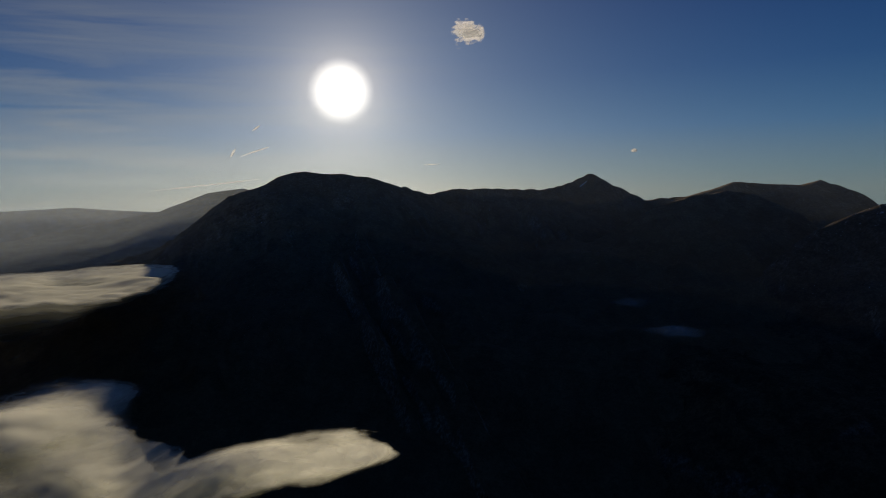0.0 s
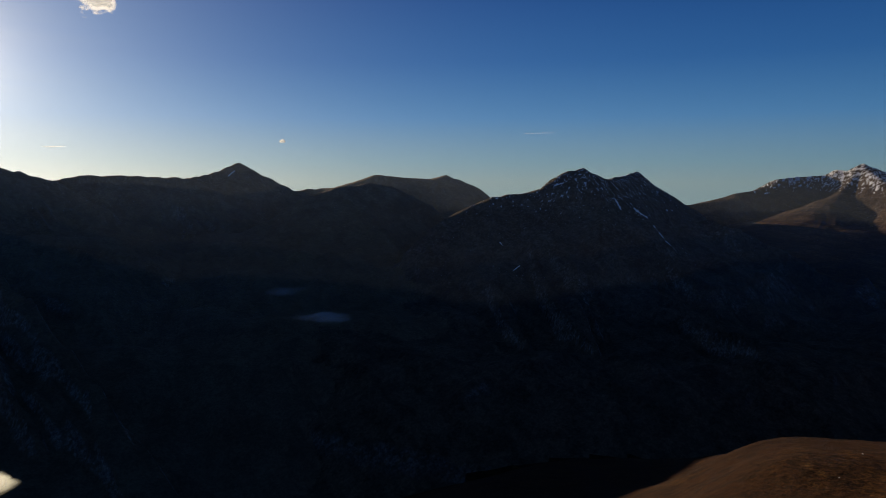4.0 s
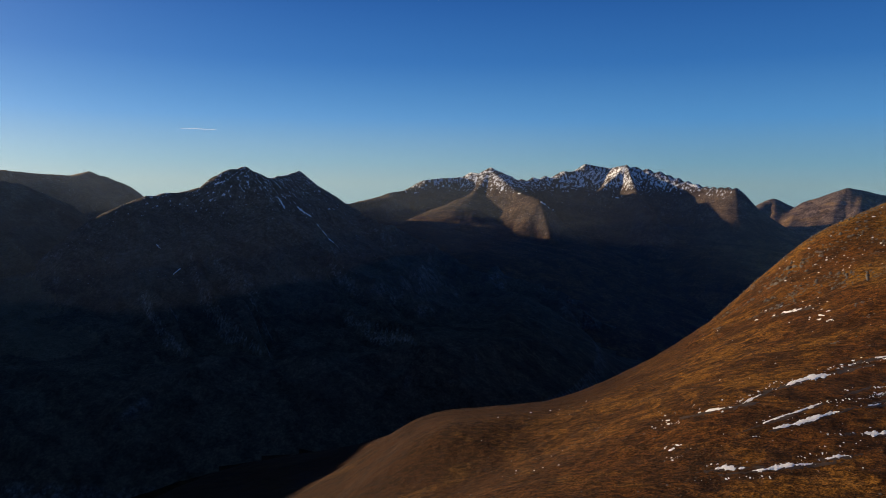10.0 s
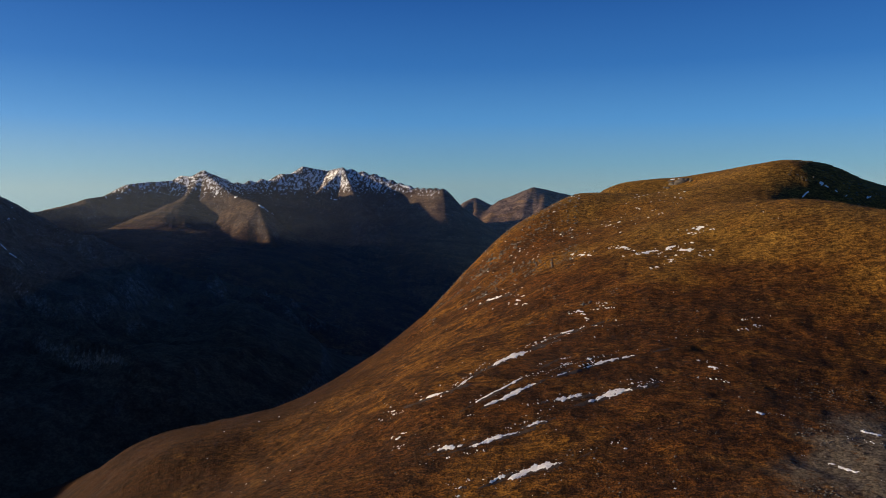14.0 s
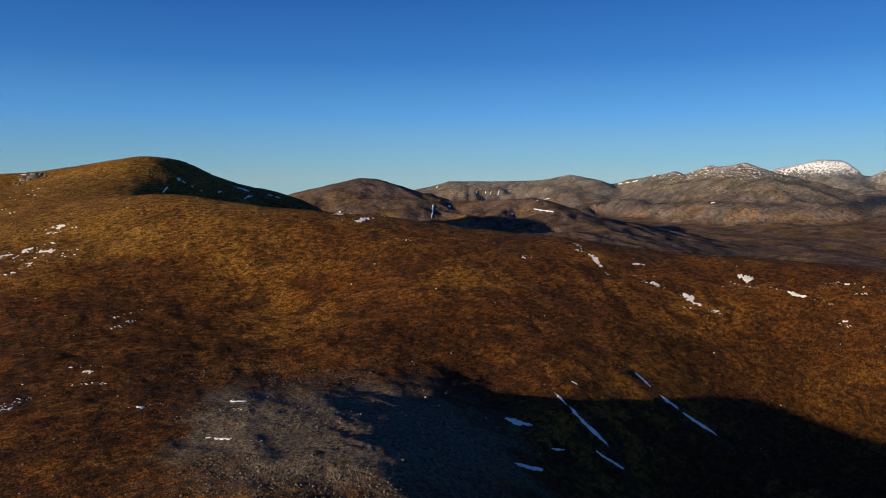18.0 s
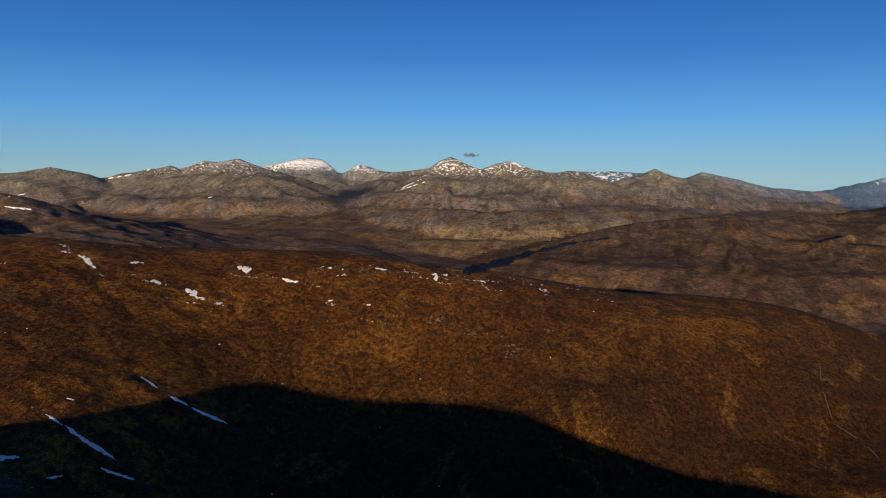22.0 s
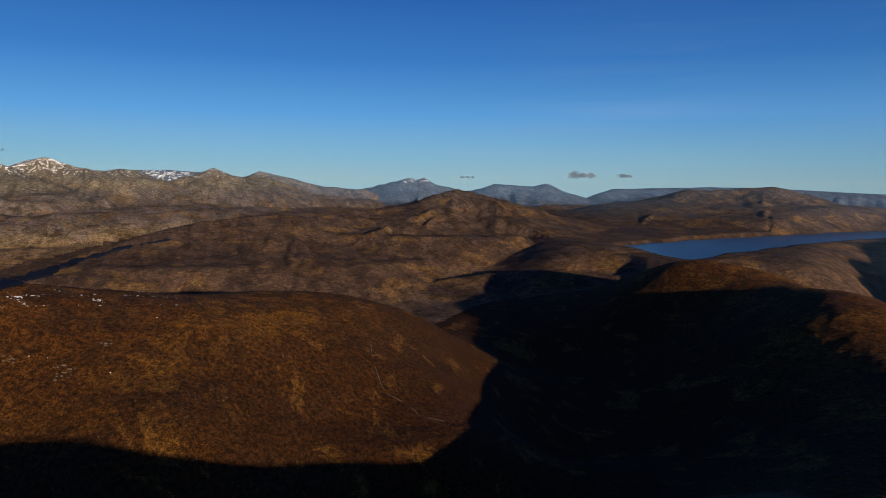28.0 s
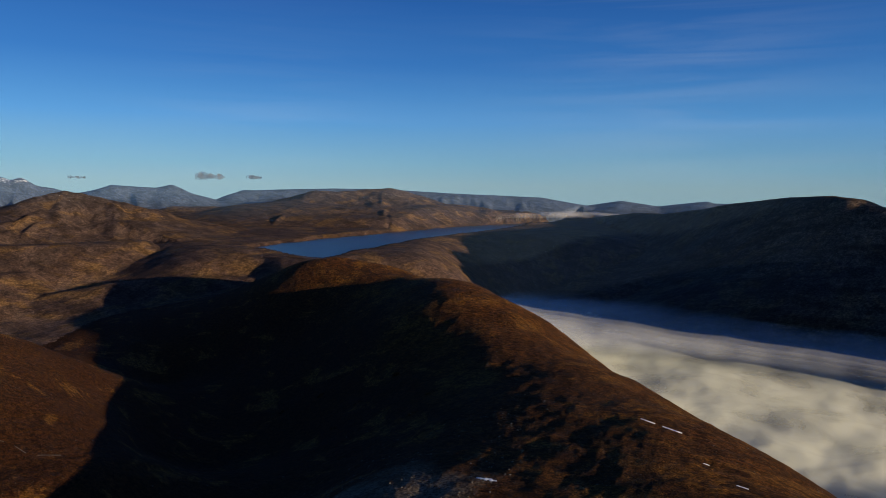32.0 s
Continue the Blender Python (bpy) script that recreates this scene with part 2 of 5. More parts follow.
def mountain(name, low, high, rock, snow_from, snow_full, snow=0.5, streak=26.0, ochre=0.0, grain=1.0, bumps=1.0, band=None):
    """Heather and grass below, broken rock above, old snow that lies in gullies near the tops."""
    m = Nodes(name)
    z = m.axis("Position", 2)
    up = m.axis("Normal", 2)
    big, mid, fine = m.noise(260, 4, 0.55), m.noise(60, 6, 0.65, warp=0.5), m.noise(14, 6, 0.7)
    col = m.mix(m.ramp(m.math("ADD", z, m.math("MULTIPLY", big, 220)), snow_from - 90, snow_from + 150), low, high)
    if band:  # dark heather between the grassy foot and the stony tops
        belt = m.math("ADD", z, m.math("MULTIPLY", m.math("SUBTRACT", m.noise(210, 5, 0.6, warp=0.6), 0.5), 190))
        col = m.mix(m.math("MULTIPLY", m.ramp(belt, 640, 700), m.ramp(belt, 830, 770)), col, band)
    col = m.mix(m.math("MULTIPLY", m.ramp(mid, 0.47, 0.56), 0.25 + 0.35 * grain), col, tuple(c * 0.42 for c in high))
    if ochre:
        col = m.mix(m.math("MULTIPLY", m.ramp(m.noise(120, 5, 0.6, warp=0.7), 0.50, 0.62), ochre), col, (0.17, 0.098, 0.034))
        col = m.mix(m.math("MULTIPLY", m.ramp(m.noise(46, 4, 0.6), 0.58, 0.66), 0.7), col, (0.035, 0.024, 0.018))
    bare = m.math("MAXIMUM", m.ramp(up, 0.78, 0.60), m.math("MULTIPLY", m.ramp(z, snow_from - 40, snow_from + 110), 0.55))
    bare = m.math("MULTIPLY", bare, m.ramp(fine, 0.38, 0.58))
    col = m.mix(bare, col, m.mix(m.ramp(m.noise(8, 6, 0.8), 0.42, 0.58), tuple(c * 0.40 for c in rock), rock))
    col = m.mix(1.0, col, m.mix(m.ramp(m.noise(13, 6, 0.8), 0.42, 0.58), tuple(1 - v * grain for v in (0.32, 0.33, 0.33)), tuple(1 + v * grain for v in (0.32, 0.32, 0.30))), "MULTIPLY")
    runs = m.noise(52, 5, 0.62, (1.0, 0.2, 1.0), 0.26, 0.9)
    col = m.mix(1.0, col, m.mix(m.ramp(runs, 0.38, 0.62), tuple(1 - v * grain for v in (0.36, 0.37, 0.36)), tuple(1 + v * grain for v in (0.26, 0.26, 0.22))), "MULTIPLY")
    tuft = m.mix(m.ramp(m.noise(5.5, 3, 0.7), 0.42, 0.58), (0.70, 0.69, 0.68), (1.30, 1.30, 1.28))
    col = m.mix(grain, col, m.mix(1.0, col, tuft, "MULTIPLY"))
    gully = m.noise(streak, 6, 0.68, (1.0, 1.0, 0.22), warp=0.4)
    cover = m.ramp(z, snow_from, snow_full)
    edge = m.math("SUBTRACT", 0.78, m.math("MULTIPLY", cover, snow))
    white = m.ramp(gully, edge, m.math("ADD", edge, 0.035))
    flecks = m.math("MULTIPLY", m.ramp(m.noise(5.0, 2, 0.6), 0.70, 0.73), m.ramp(m.noise(95, 4, 0.6), 0.50, 0.60))
    white = m.math("MAXIMUM", white, m.math("MULTIPLY", flecks, 1.0 if snow else 0.0))
    white = m.math("MULTIPLY", white, m.ramp(z, snow_from - 45, snow_from + 15))
    col = m.mix(white, col, (0.80, 0.82, 0.85))
    m.put(m.bsdf.inputs["Base Color"], col)
    m.bsdf.inputs["Roughness"].default_value = 0.95
    m.bsdf.inputs["Specular IOR Level"].default_value = 0.1
    crags = m.bump(m.noise(90, 7, 0.62, (1, 1, 0.4)), 24, 0.7 * grain * bumps)
    m.put(m.bsdf.inputs["Normal"], m.bump(m.noise(13, 5, 0.7, (1, 1, 0.5)), 4, 0.6 * grain * bumps, crags))
    return m.mat


def snow_material():
    m = Nodes("old_snow")
    m.put(m.bsdf.inputs["Base Color"], m.mix(m.noise(2.5, 5, 0.6), (0.86, 0.86, 0.84), (0.93, 0.93, 0.92)))
    m.bsdf.inputs["Roughness"].default_value = 0.6
    m.put(m.bsdf.inputs["Normal"], m.bump(m.noise(2.2, 4, 0.6), 1.1, 1.0))
    return m.mat


def stone_material():
    m = Nodes("grey_stone")
    m.put(m.bsdf.inputs["Base Color"], m.mix(m.noise(1.3, 6, 0.7), (0.04, 0.034, 0.028), (0.17, 0.145, 0.115)))
    m.bsdf.inputs["Roughness"].default_value = 0.9
    m.put(m.bsdf.inputs["Normal"], m.bump(m.noise(0.7, 5, 0.7), 0.25, 0.8))
    return m.mat


def peat_material():
    m = Nodes("wet_peat")
    m.put(m.bsdf.inputs["Base Color"], m.mix(m.noise(1.2, 5, 0.7), (0.010, 0.005, 0.003), (0.045, 0.020, 0.008)))
    m.bsdf.inputs["Roughness"].default_value = 0.85
    m.put(m.bsdf.inputs["Normal"], m.bump(m.noise(0.9, 5, 0.7), 0.6, 0.9))
    return m.mat


def tussock_material():
    m = Nodes("dead_grass")
    n = m.t.nodes.new("ShaderNodeNewGeometry")
    col = m.mix(n.outputs["Random Per Island"], (0.020, 0.008, 0.003), (0.085, 0.040, 0.009))
    m.put(m.bsdf.inputs["Base Color"], m.mix(m.ramp(m.noise(0.8, 3, 0.6), 0.3, 0.7), m.mix(0.5, col, (0.03, 0.014, 0.005)), col))
    m.bsdf.inputs["Roughness"].default_value = 1.0
    m.bsdf.inputs["Specular IOR Level"].default_value = 0.05
    return m.mat


def water_material(name, deep, rough):
    m = Nodes(name)
    m.put(m.bsdf.inputs["Base Color"], m.mix(m.noise(240, 3, 0.5, (1, 0.3, 1)), deep, tuple(c * 1.6 for c in deep)))
    m.bsdf.inputs["Roughness"].default_value = rough
    m.bsdf.inputs["Specular IOR Level"].default_value = 0.22
    m.put(m.bsdf.inputs["Normal"], m.bump(m.noise(9, 4, 0.6), 0.5, 0.35))
    return m.mat


def vapour(name, strength, grain=90.0, tone=(0.97, 0.97, 0.96), through=0.4, sunward=0.75, fray=1.0):
    """Cloud and mist: white droplets, as dense as the mesh's thickness says."""
    m = Nodes(name)
    m.t.nodes.remove(m.bsdf)
    d = m.t.nodes.new("ShaderNodeAttribute")
    d.attribute_name = "thickness"
    if fray:
        torn = m.math("ADD", m.math("MULTIPLY", m.noise(grain, 6, 0.6, warp=0.8), 1.3 * fray), m.math("MULTIPLY", m.noise(grain * 0.3, 4, 0.6, warp=0.6), 0.5 * fray))
        thick = m.ramp(m.math("ADD", m.math("MULTIPLY", d.outputs["Fac"], 1.5), m.math("SUBTRACT", torn, 0.9 * fray + 0.45)), -0.1, 0.9)
        thick = m.math("MULTIPLY", thick, m.ramp(d.outputs["Fac"], 0.0, 0.35))
    else:
        thick = m.math("MULTIPLY", d.outputs["Fac"], m.ramp(m.noise(grain, 5, 0.55, warp=0.6), 0.10, 0.58))
    thick = m.math("MULTIPLY", thick, strength, True)
    dif, tra, clear_air, both, mixed = (m.t.nodes.new(k) for k in ("ShaderNodeBsdfDiffuse", "ShaderNodeBsdfGlossy" if sunward else "ShaderNodeBsdfTranslucent", "ShaderNodeBsdfTransparent", "ShaderNodeMixShader", "ShaderNodeMixShader"))
    dif.inputs[0].default_value = tra.inputs[0].default_value = (*tone, 1)
    both.inputs[0].default_value = through
    # droplets scatter the low sun whichever way the bank's surface leans
    lean, turned = m.t.nodes.new("ShaderNodeVectorMath"), m.t.nodes.new("ShaderNodeVectorMath")
    lean.operation, turned.operation = "ADD", "NORMALIZE"
    m.t.links.new(m.pos.outputs["Normal"], lean.inputs[0])
    lean.inputs[1].default_value = way(SUN_BEARING, SUN_RISE) * sunward
    m.t.links.new(lean.outputs[0], turned.inputs[0])
    m.t.links.new(turned.outputs[0], dif.inputs["Normal"])
    if sunward:
        tra.inputs["Roughness"].default_value = 0.62
    m.t.links.new(dif.outputs[0], both.inputs[1])
    m.t.links.new(tra.outputs[0], both.inputs[2])
    m.put(mixed.inputs[0], thick)
    m.t.links.new(clear_air.outputs[0], mixed.inputs[1])
    m.t.links.new(both.outputs[0], mixed.inputs[2])
    m.t.links.new(mixed.outputs[0], m.out.inputs[0])
    return m.mat


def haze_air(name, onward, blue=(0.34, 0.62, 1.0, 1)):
    """Haze colours for the curtains: overbright pale light passed on from the sun behind, blue light sent back."""
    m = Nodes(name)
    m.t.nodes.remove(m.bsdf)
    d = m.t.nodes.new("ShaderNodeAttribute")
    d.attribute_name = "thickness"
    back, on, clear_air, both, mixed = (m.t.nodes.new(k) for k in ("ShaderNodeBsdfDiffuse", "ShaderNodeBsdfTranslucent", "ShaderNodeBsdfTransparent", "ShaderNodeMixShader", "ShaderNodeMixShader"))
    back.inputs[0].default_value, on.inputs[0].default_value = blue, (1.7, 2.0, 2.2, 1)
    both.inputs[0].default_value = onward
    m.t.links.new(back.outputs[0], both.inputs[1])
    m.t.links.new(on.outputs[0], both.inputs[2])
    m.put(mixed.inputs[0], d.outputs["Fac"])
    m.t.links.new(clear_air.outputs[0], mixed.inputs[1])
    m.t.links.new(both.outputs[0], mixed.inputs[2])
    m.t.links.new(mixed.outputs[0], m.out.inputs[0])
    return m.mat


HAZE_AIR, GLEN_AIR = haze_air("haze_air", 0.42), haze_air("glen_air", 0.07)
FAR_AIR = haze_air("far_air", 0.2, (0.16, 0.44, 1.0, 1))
MOOR = moorland()
SOUTH_ROCK = mountain("dark_heather_and_rock", (0.150, 0.104, 0.060), (0.190, 0.142, 0.090), (0.30, 0.25, 0.20), 780, 1000, 0.13, 30, 0.0, 0.4)
TWIN_ROCK = mountain("wet_rock_and_heather", (0.105, 0.074, 0.044), (0.100, 0.078, 0.056), (0.20, 0.175, 0.15), 600, 860, 0.215, 10, 0.0, 0.6)
WEST_ROCK = mountain("brown_grass_and_crag", (0.104, 0.054, 0.021), (0.084, 0.054, 0.033), (0.135, 0.112, 0.098), 705, 880, 0.285, 13, 0.0, 0.9, 0.8)
NORTH_ROCK = mountain("pale_quartz_tops", (0.138, 0.090, 0.056), (0.152, 0.126, 0.086), (0.25, 0.225, 0.185), 735, 920, 0.265, 13, 0.45, 0.85, 0.65, (0.122, 0.096, 0.092))
WHITE_ROCK = mountain("frosted_rock", (0.12, 0.10, 0.09), (0.16, 0.145, 0.13), (0.26, 0.25, 0.245), 780, 940, 0.36, 12, 0.0, 0.9, 0.8)
FOOT_ROCK = mountain("heather_moor", (0.135, 0.086, 0.060), (0.125, 0.090, 0.074), (0.16, 0.14, 0.13), 800, 900, 0.20, 18, 0.6, 0.8, 0.7)
EAST_ROCK = mountain("heather_hills", (0.078, 0.048, 0.036), (0.074, 0.054, 0.048), (0.19, 0.17, 0.155), 770, 870, 0.20, 10, 0.5, 0.85, 0.75)
# blue haze of distance is put into this base colour
HAZE_BLUE_ROCK = mountain("haze_blue_hills", (0.082, 0.108, 0.165), (0.088, 0.112, 0.165), (0.13, 0.15, 0.18), 780, 860, 0.27, 18, 0.0, 0.6)
DARK_HEATH = mountain("dark_heather", (0.070, 0.050, 0.038), (0.110, 0.074, 0.045), (0.17, 0.145, 0.12), 800, 900, 0.0, 24, 0.3)
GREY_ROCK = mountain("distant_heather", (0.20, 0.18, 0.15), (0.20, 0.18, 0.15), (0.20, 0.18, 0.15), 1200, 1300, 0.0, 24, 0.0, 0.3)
SNOW, STONE, TUSSOCK, PEAT = snow_material(), stone_material(), tussock_material(), peat_material()
WATER = water_material("loch_water", (0.008, 0.022, 0.052), 0.30)
GORGE = water_material("peaty_water", (0.006, 0.009, 0.018), 0.7)
GORGE.node_tree.nodes["Principled BSDF"].inputs["Specular IOR Level"].default_value = 0.06
RIVER_WATER = water_material("river_water", (0.05, 0.05, 0.05), 0.12)
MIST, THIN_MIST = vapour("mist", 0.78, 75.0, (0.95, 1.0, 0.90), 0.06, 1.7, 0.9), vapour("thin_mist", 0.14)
FAINT_MIST = vapour("faint_mist", 0.2, 160.0, (0.84, 0.9, 0.95), 0.2, 0.75, 0.0)
EAST_MIST = vapour("east_mist", 0.5, 120.0, (0.76, 0.80, 0.72), 0.2, 0.75, 0.0)
# the grey cloud has its shade put into the tone
WHITE_CLOUD, GREY_CLOUD = vapour("white_cloud", 0.6, 70.0, (1.0, 1.0, 1.0), 0.9, 0.0, 0.35), vapour("grey_cloud", 0.45, 120.0, (0.28, 0.28, 0.28), 0.6, 0.0, 0.7)
TRAIL = vapour("vapour_trail", 0.5, 120.0, (1.0, 1.0, 1.0), 0.9, 0.0, 0.1)


# ---- height of the land ----
def hash2(ix, iy, seed):
    h = (ix.astype(np.int64) * 374761393 + iy.astype(np.int64) * 668265263 + seed * 974711) & 0x7FFFFFFF
    h = ((h ^ (h >> 13)) * 1274126177) & 0x7FFFFFFF
    return ((h ^ (h >> 16)) & 0xFFFF) / 32767.5 - 1.0


def noise2(x, y, seed=0):
    """Smooth value noise, -1 to 1."""
    ix, iy = np.floor(x), np.floor(y)
    fx, fy = x - ix, y - iy
    u, v = fx * fx * fx * (fx * (fx * 6 - 15) + 10), fy * fy * fy * (fy * (fy * 6 - 15) + 10)
    a, b = hash2(ix, iy, seed), hash2(ix + 1, iy, seed)
    c, d = hash2(ix, iy + 1, seed), hash2(ix + 1, iy + 1, seed)
    return (a + (b - a) * u) * (1 - v) + (c + (d - c) * u) * v


def fbm(x, y, octaves=4, seed=0, ridged=False):
    total, amp, norm = np.zeros_like(x), 1.0, 0.0
    for k in range(octaves):
        n = noise2(x, y, seed + k * 17)
        if ridged:
            n = 1 - 2 * np.abs(n)
        total += amp * n
        norm += amp
        amp *= 0.52
        x, y = x * 1.93 + y * 0.6 + 5.2, y * 1.93 - x * 0.6 + 1.7
    return total / norm


def smooth(a, b, v):
    t = np.clip((v - a) / (b - a), 0, 1)
    return t * t * (3 - 2 * t)


SIGHT = (-35.5, 270.5)
BEARINGS = np.radians(np.concatenate([np.arange(SIGHT[0], SIGHT[1], 0.15), np.arange(SIGHT[1], 360 + SIGHT[0] - 0.3, 1.2)]))
RANGES = np.concatenate([[0.01, 10.0, 20.0, 35.0, 55.0, 75.0, 95.0], np.exp(np.arange(math.log(120), math.log(4950), 0.009)), [4955.0]])
BB, RR = np.meshgrid(BEARINGS, RANGES, indexing="ij")
GX, GY = RR * np.sin(BB), RR * np.cos(BB)
BDEG = np.degrees(BB)

# valley floor: a deep glen to the south and west, a moor that climbs slowly towards the north and east
north = smooth(100, 142, BDEG) * (1 - smooth(240, 275, BDEG)) * (1 - smooth(226, 240, BDEG) * smooth(3000, 2300, RR))
low = 300 + 60 * smooth(3000, 4900, RR)
high = np.interp(RR, [0, 900, 1600, 1930, 2080, 3400, 4500, 4950], [480, 480, 515, 575, 645, 655, 668, 725])
gentle = np.interp(RR, [0, 900, 1600, 2900, 3400, 4500, 4950], [480, 480, 500, 645, 655, 668, 725])
west_moor = smooth(150, 165, BDEG) * (1 - smooth(202, 210, BDEG))
high = high * (1 - west_moor) + gentle * west_moor
FLOOR = low * (1 - north) + high * north
FLOOR = FLOOR + (np.interp(RR, [2300, 3000], [0, 40]) + 9 * smooth(2050, 2400, RR) * fbm(GX / 330, GY / 330, 5, 19, True)) * smooth(100, 142, BDEG) * (1 - smooth(188, 204, BDEG))
FLOOR = FLOOR + 14 * fbm(GX / 420, GY / 420, 4, 3) * smooth(2700, 1900, RR) + 4 * fbm(GX / 150, GY / 150, 3, 9)

LAND = FLOOR.copy()
OWNER = np.zeros(LAND.shape, np.int32)
OWNERS = ["ground"]


def spot(bearing, dist, rise):
    a = radians(bearing)
    return (dist * math.sin(a), dist * math.cos(a), EYE.z + dist * math.tan(radians(rise)))


def raise_land(owner, ridges, slope, base, gully=0.3, rough=10.0, grain=220.0, seed=0, round_top=6.0):
    """Raise a hill over the floor from its ridge lines, each a chain of (bearing, distance, rise) places."""
    if owner not in OWNERS:
        OWNERS.append(owner)
    number = OWNERS.index(owner)
    for k, chain in enumerate(ridges):
        nodes = np.array([spot(*n) for n in chain])
        top = nodes[:, 2].max() - base
        far = 4.0 * top / slope
        lo, hi = nodes[:, :2].min(0) - far, nodes[:, :2].max(0) + far
        pick = np.nonzero((GX > lo[0]) & (GX < hi[0]) & (GY > lo[1]) & (GY < hi[1]))
        px, py, old = GX[pick], GY[pick], LAND[pick]
        best, away = np.full(px.shape, -1e9, np.float32), np.full(px.shape, 1e4, np.float32)
        run = 0.0
        for p, q in zip(nodes[:-1], nodes[1:]):
            dx, dy = q[0] - p[0], q[1] - p[1]
            length = math.hypot(dx, dy) + 1e-6
            t = np.clip(((px - p[0]) * dx + (py - p[1]) * dy) / length ** 2, 0, 1)
            r = np.hypot(px - p[0] - t * dx, py - p[1] - t * dy)
            tall = np.maximum(p[2] + t * (q[2] - p[2]) - base, 4.0)
            high = base + tall * np.exp(-slope * (1 - gully) * r / tall) - 0.3 * np.maximum(r - 1.3 * tall / slope, 0) + rough
            live = np.nonzero(high > np.maximum(old, best))
            r, t, tall = r[live], t[live], tall[live]
            r = np.sqrt(r * r + round_top ** 2) - round_top
            s = run + t * length
            cut = 1 + gully * np.maximum(fbm(s / (grain * 0.45) + 31 * k, r / (grain * 3), 3, seed + 5) + 0.25, -0.3) * smooth(5, 160, r)
            h = base + tall * np.exp(-slope * r * cut / tall) - 0.3 * np.maximum(r - 1.3 * tall / slope, 0)
            away[live] = np.where(h > best[live], r, away[live])
            best[live] = np.maximum(best[live], h)
            run += length
        live = np.nonzero(best > old - rough)
        b = best[live]
        detail = fbm(px[live] / grain, py[live] / grain, 6, seed, True)
        b = b + 0.8 * rough * detail * smooth(base + 20, base + 240, b) * (0.3 + 0.7 * smooth(10, 170, away[live]))
        win = b > old[live]
        at = (pick[0][live][win], pick[1][live][win])
        LAND[at] = b[win]
        OWNER[at] = number


# the hill under the camera: heights of places on its tops, ridges, slopes and feet (bearing, distance, height)
TOPS = [(0, 0, 724), (111.8, 120, 717), (115.8, 300, 719), (112, 360, 718), (116, 420, 717), (121, 310, 717), (121, 390, 716), (124, 460, 709), (117, 490, 715), (111, 500, 716), (111.8, 640, 733), (102.9, 1250, 888), (106.2, 1300, 877), (95.9, 1450, 863), (95.2, 1300, 840), (98.3, 1360, 876), (101.7, 1300, 889), (89.4, 1350, 830),
        (104.2, 930, 834), (105.8, 800, 793), (108.8, 1350, 845), (113.4, 1450, 820), (114.8, 1500, 802)]
SPUR = [(91.7, 1300, 831), (87.8, 1230, 838), (89.7, 1450, 833), (85.2, 1180, 813), (82.4, 1120, 782), (80, 1080, 735), (77.2, 1050, 684), (69.8, 930, 612), (64.8, 850, 590), (52.9, 750, 596)]
CREST = [(111.0, 900, 821), (120.2, 900, 805), (129.1, 920, 786), (137.4, 890, 773), (144.8, 870, 751.5), (150.7, 900, 747.5), (159.7, 960, 738), (164.0, 1040, 716), (167.3, 1060, 712), (173.7, 1100, 687),
         (180.2, 1130, 673), (187.6, 1160, 669), (192.2, 1200, 651), (196.7, 1200, 621), (202.8, 1180, 558), (204.3, 1080, 546), (203.2, 980, 554)]
EAST_RIDGE = [(222.1, 250, 636), (216, 400, 630), (224, 470, 643), (232, 480, 648), (221.9, 500, 634), (231.8, 620, 640), (238, 560, 650), (246, 360, 657), (250, 280, 664), (229.0, 850, 635), (226.6, 1050, 669), (222.0, 1400, 678), (218.8, 1500, 690), (216.5, 1530, 676), (214.6, 1550, 650), (224.6, 1480, 676),
              (231.6, 1250, 670), (236.6, 1050, 658), (244.4, 800, 634), (251.6, 600, 650), (255.7, 450, 661), (219, 1250, 610)]
SUNNY = [(59.9, 330, 690), (59.9, 520, 641), (64, 720, 621), (58.6, 650, 633), (53.7, 600, 632), (76.8, 300, 702), (76.8, 500, 709), (76.8, 800, 687), (89.7, 280, 710), (89.7, 500, 720), (89.7, 800, 765), (89.7, 1050, 801), (99.7, 280, 717), (99.7, 500, 722), (99.7, 800, 784), (104, 550, 724)]
CORRIE = [(119.8, 560, 728), (128.8, 530, 704), (136.8, 535, 698), (144.8, 620, 679), (150.8, 665, 658), (163.7, 700, 629), (177.9, 640, 634), (186.9, 690, 608), (193.9, 740, 600), (197.9, 700, 597), (198, 640, 592), (202.3, 700, 592), (202, 880, 578), (207, 880, 518), (141, 470, 660), (195, 640, 592), (200, 770, 595),
          (133.8, 330, 680), (149.0, 450, 605), (169.0, 480, 590), (184.1, 500, 570), (199.0, 540, 538), (208.9, 600, 545), (208.8, 850, 512), (211.8, 1050, 515), (206.7, 1300, 500)]
BACKS = [(106.8, 1120, 800), (109.7, 1150, 775), (119.8, 1300, 714), (136.8, 1300, 655), (153.8, 1350, 617), (168.8, 1400, 581), (183.8, 1500, 545), (193.7, 1600, 510), (217.7, 1950, 560),
         (231.6, 1600, 527), (240.7, 1300, 480), (248.7, 1100, 461), (255.7, 900, 472), (270, 600, 560), (275, 350, 670)]
